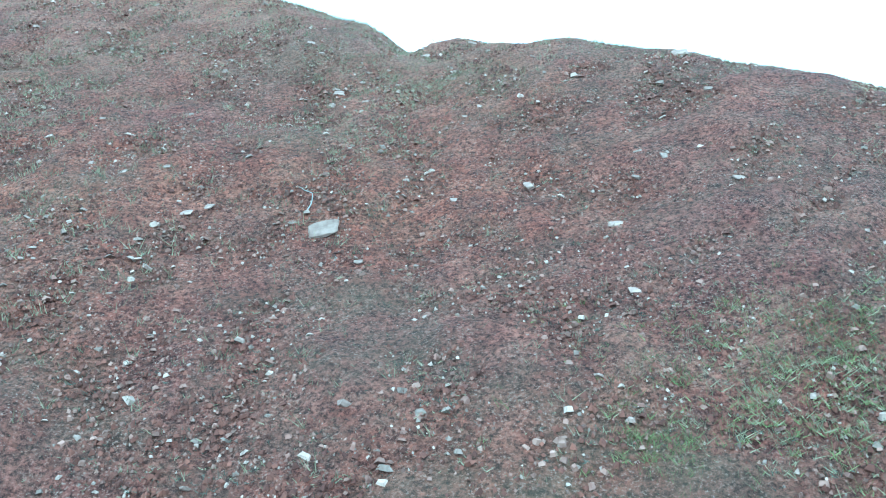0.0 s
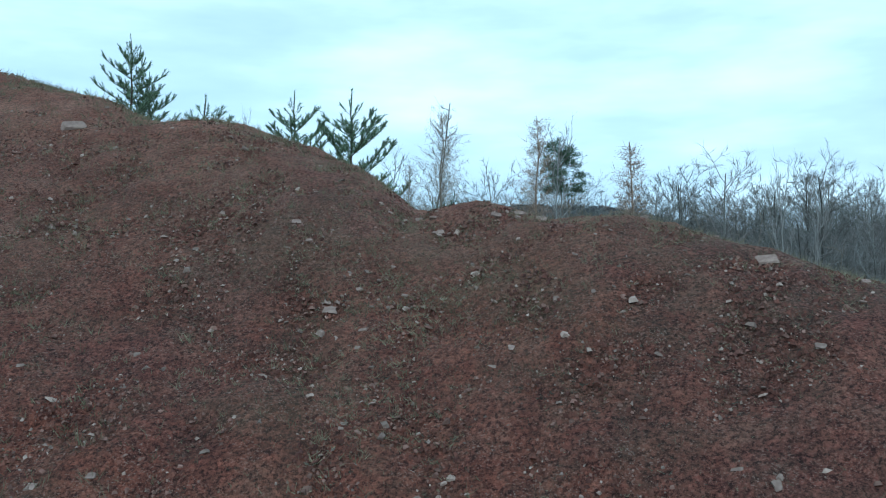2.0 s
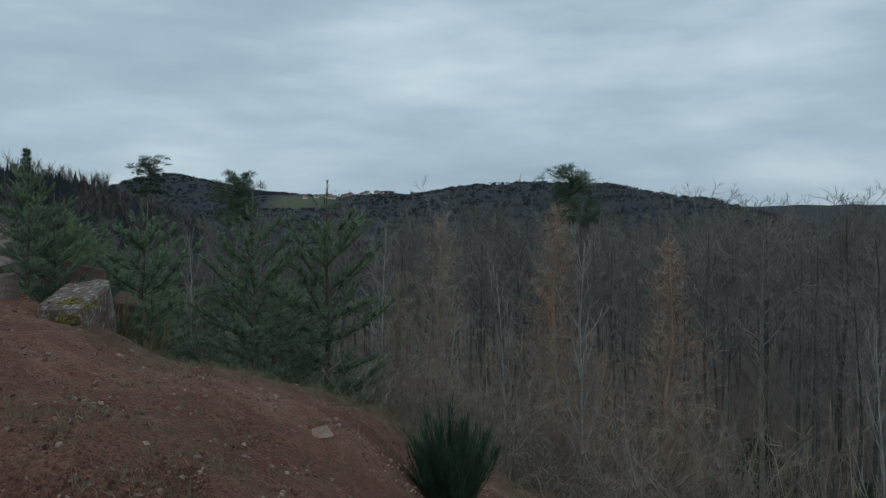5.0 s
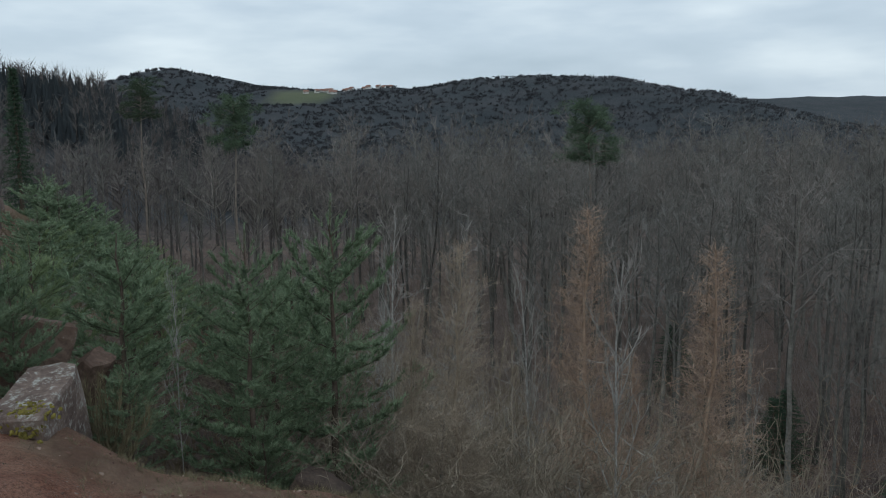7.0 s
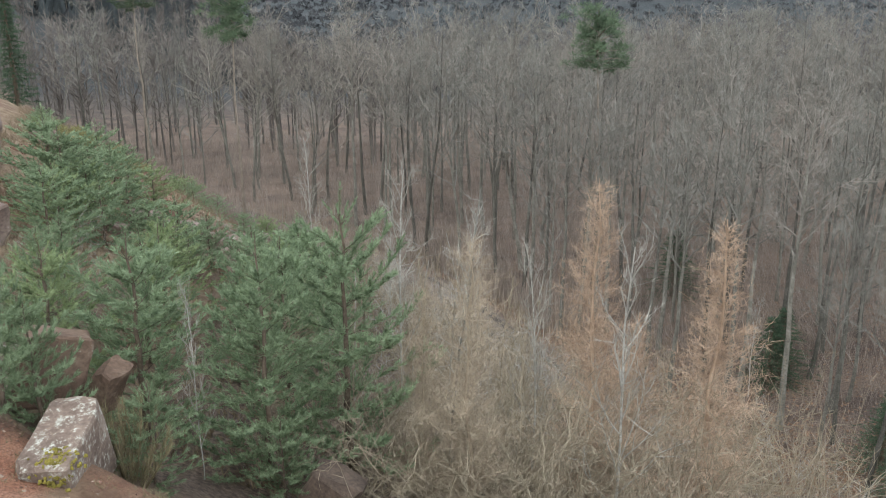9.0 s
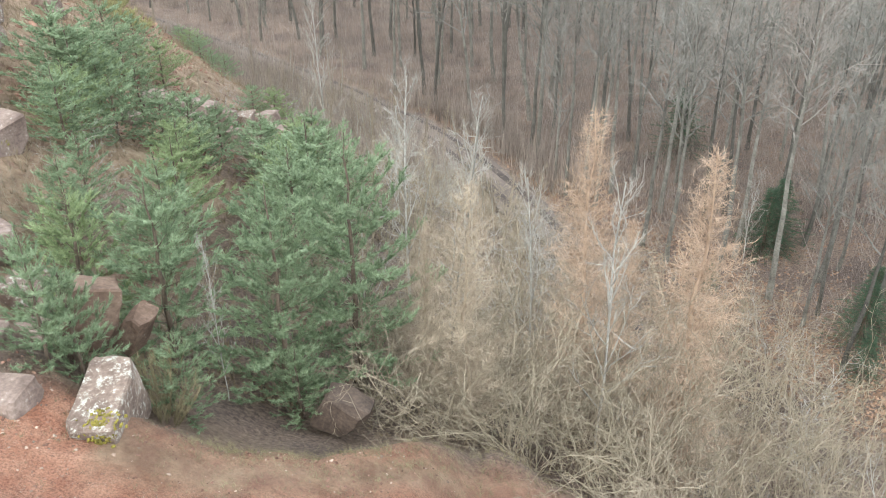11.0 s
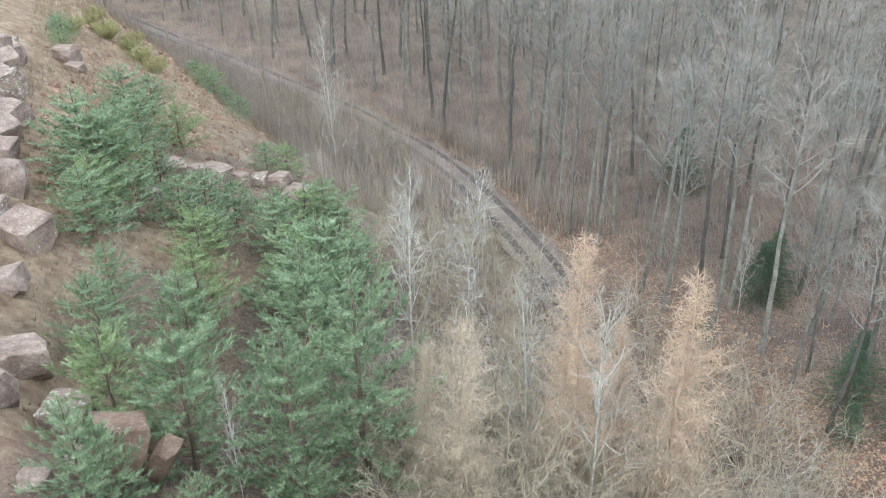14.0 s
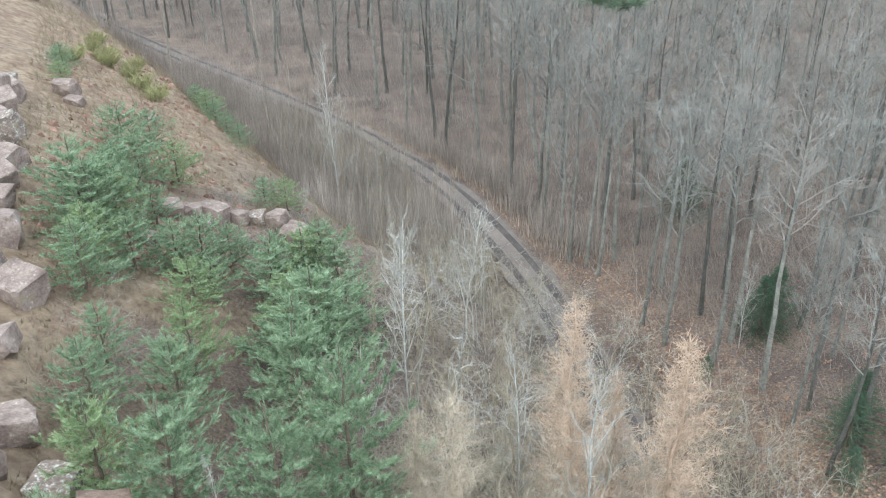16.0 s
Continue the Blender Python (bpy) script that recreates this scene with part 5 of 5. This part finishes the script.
for _ in range(60):
    x, y = rng.gauss(1.9, 0.15), rng.gauss(-2.4, 0.15)
    tuft(green, x, y, rng.uniform(0.05, 0.12), 8, 0.7)
for _ in range(1500):
    x = rng.uniform(-6, 5)
    y = float(np.interp(x, [-9, -6, -3.5, 0, 3, 9], [17.5, 16.4, 16.3, 18.6, 17, 11.5])) + rng.gauss(-0.2, 0.7)
    tuft(dry, x, y, rng.uniform(0.08, 0.25), 6, 0.6)
tagged(new("dry_grass", dry.mesh("dry_grass", GRASS)), "thin tufts of dry bleached grass", "grass", kind="stuff")
tagged(new("green_grass", green.mesh("green_grass", GREEN_GRASS)), "patch of short fresh green grass", "grass", kind="stuff")
tagged(new("low_herbs", herbs.mesh("low_herbs", HERB)), "dark low herbs and moss between the stones", "plants", kind="stuff")
hill_grass = Build()
for _ in range(9000):
    y = 20 + 75 * rng.random() ** 1.4
    x = rng.uniform(-12 - 0.5 * (y - 20), 9)
    if road_distance(np.float64(x), np.float64(y)) < 2.0 or x > wood_line(y) - 1 or (x > -5 and y < 34 and rng.random() < 0.7):
        continue
    p = sloped(x, y)
    s = 0.25 + 0.012 * (y - 20)
    for _ in range(4):
        w = Vector((rng.gauss(0, 0.5), rng.gauss(0, 0.5), 1)).normalized()
        hill_grass.blade(p, p + w * s * rng.uniform(0.6, 1.5), 0.012, w.orthogonal().normalized())
tagged(new("hillside_grass", hill_grass.mesh("hillside_grass", STRAW)), "bleached straw-coloured grass on the hillside", "grass", kind="stuff")
leaves = Build()
for k in range(40000):
    y = 28 + 72 * rng.random() ** 1.5
    x = rng.uniform(-0.35 * y, 0.55 * y + 2) if k % 3 else float(wood_line(y)) + rng.gauss(0.3, 1.6)
    if x < wood_line(y) - 3.5 or road_distance(np.float64(x), np.float64(y)) < 1.9:
        continue
    p, w = sloped(x, y) + Vector((0, 0, 0.03)), rng.uniform(0, 6.28)
    d, e = Vector((math.cos(w), math.sin(w), rng.uniform(-0.2, 0.5))), Vector((-math.sin(w), math.cos(w), rng.uniform(-0.2, 0.5)))
    s = rng.uniform(0.05, 0.12)
    c = len(leaves.v)
    leaves.v += [p - d * s, p + e * s * 0.6, p + d * s, p - e * s * 0.6]
    leaves.f.append((c, c + 1, c + 2, c + 3))
tagged(new("leaf_litter", leaves.mesh("leaf_litter", LEAF)), "fallen russet beech leaves on the forest floor", "leaves", kind="stuff")
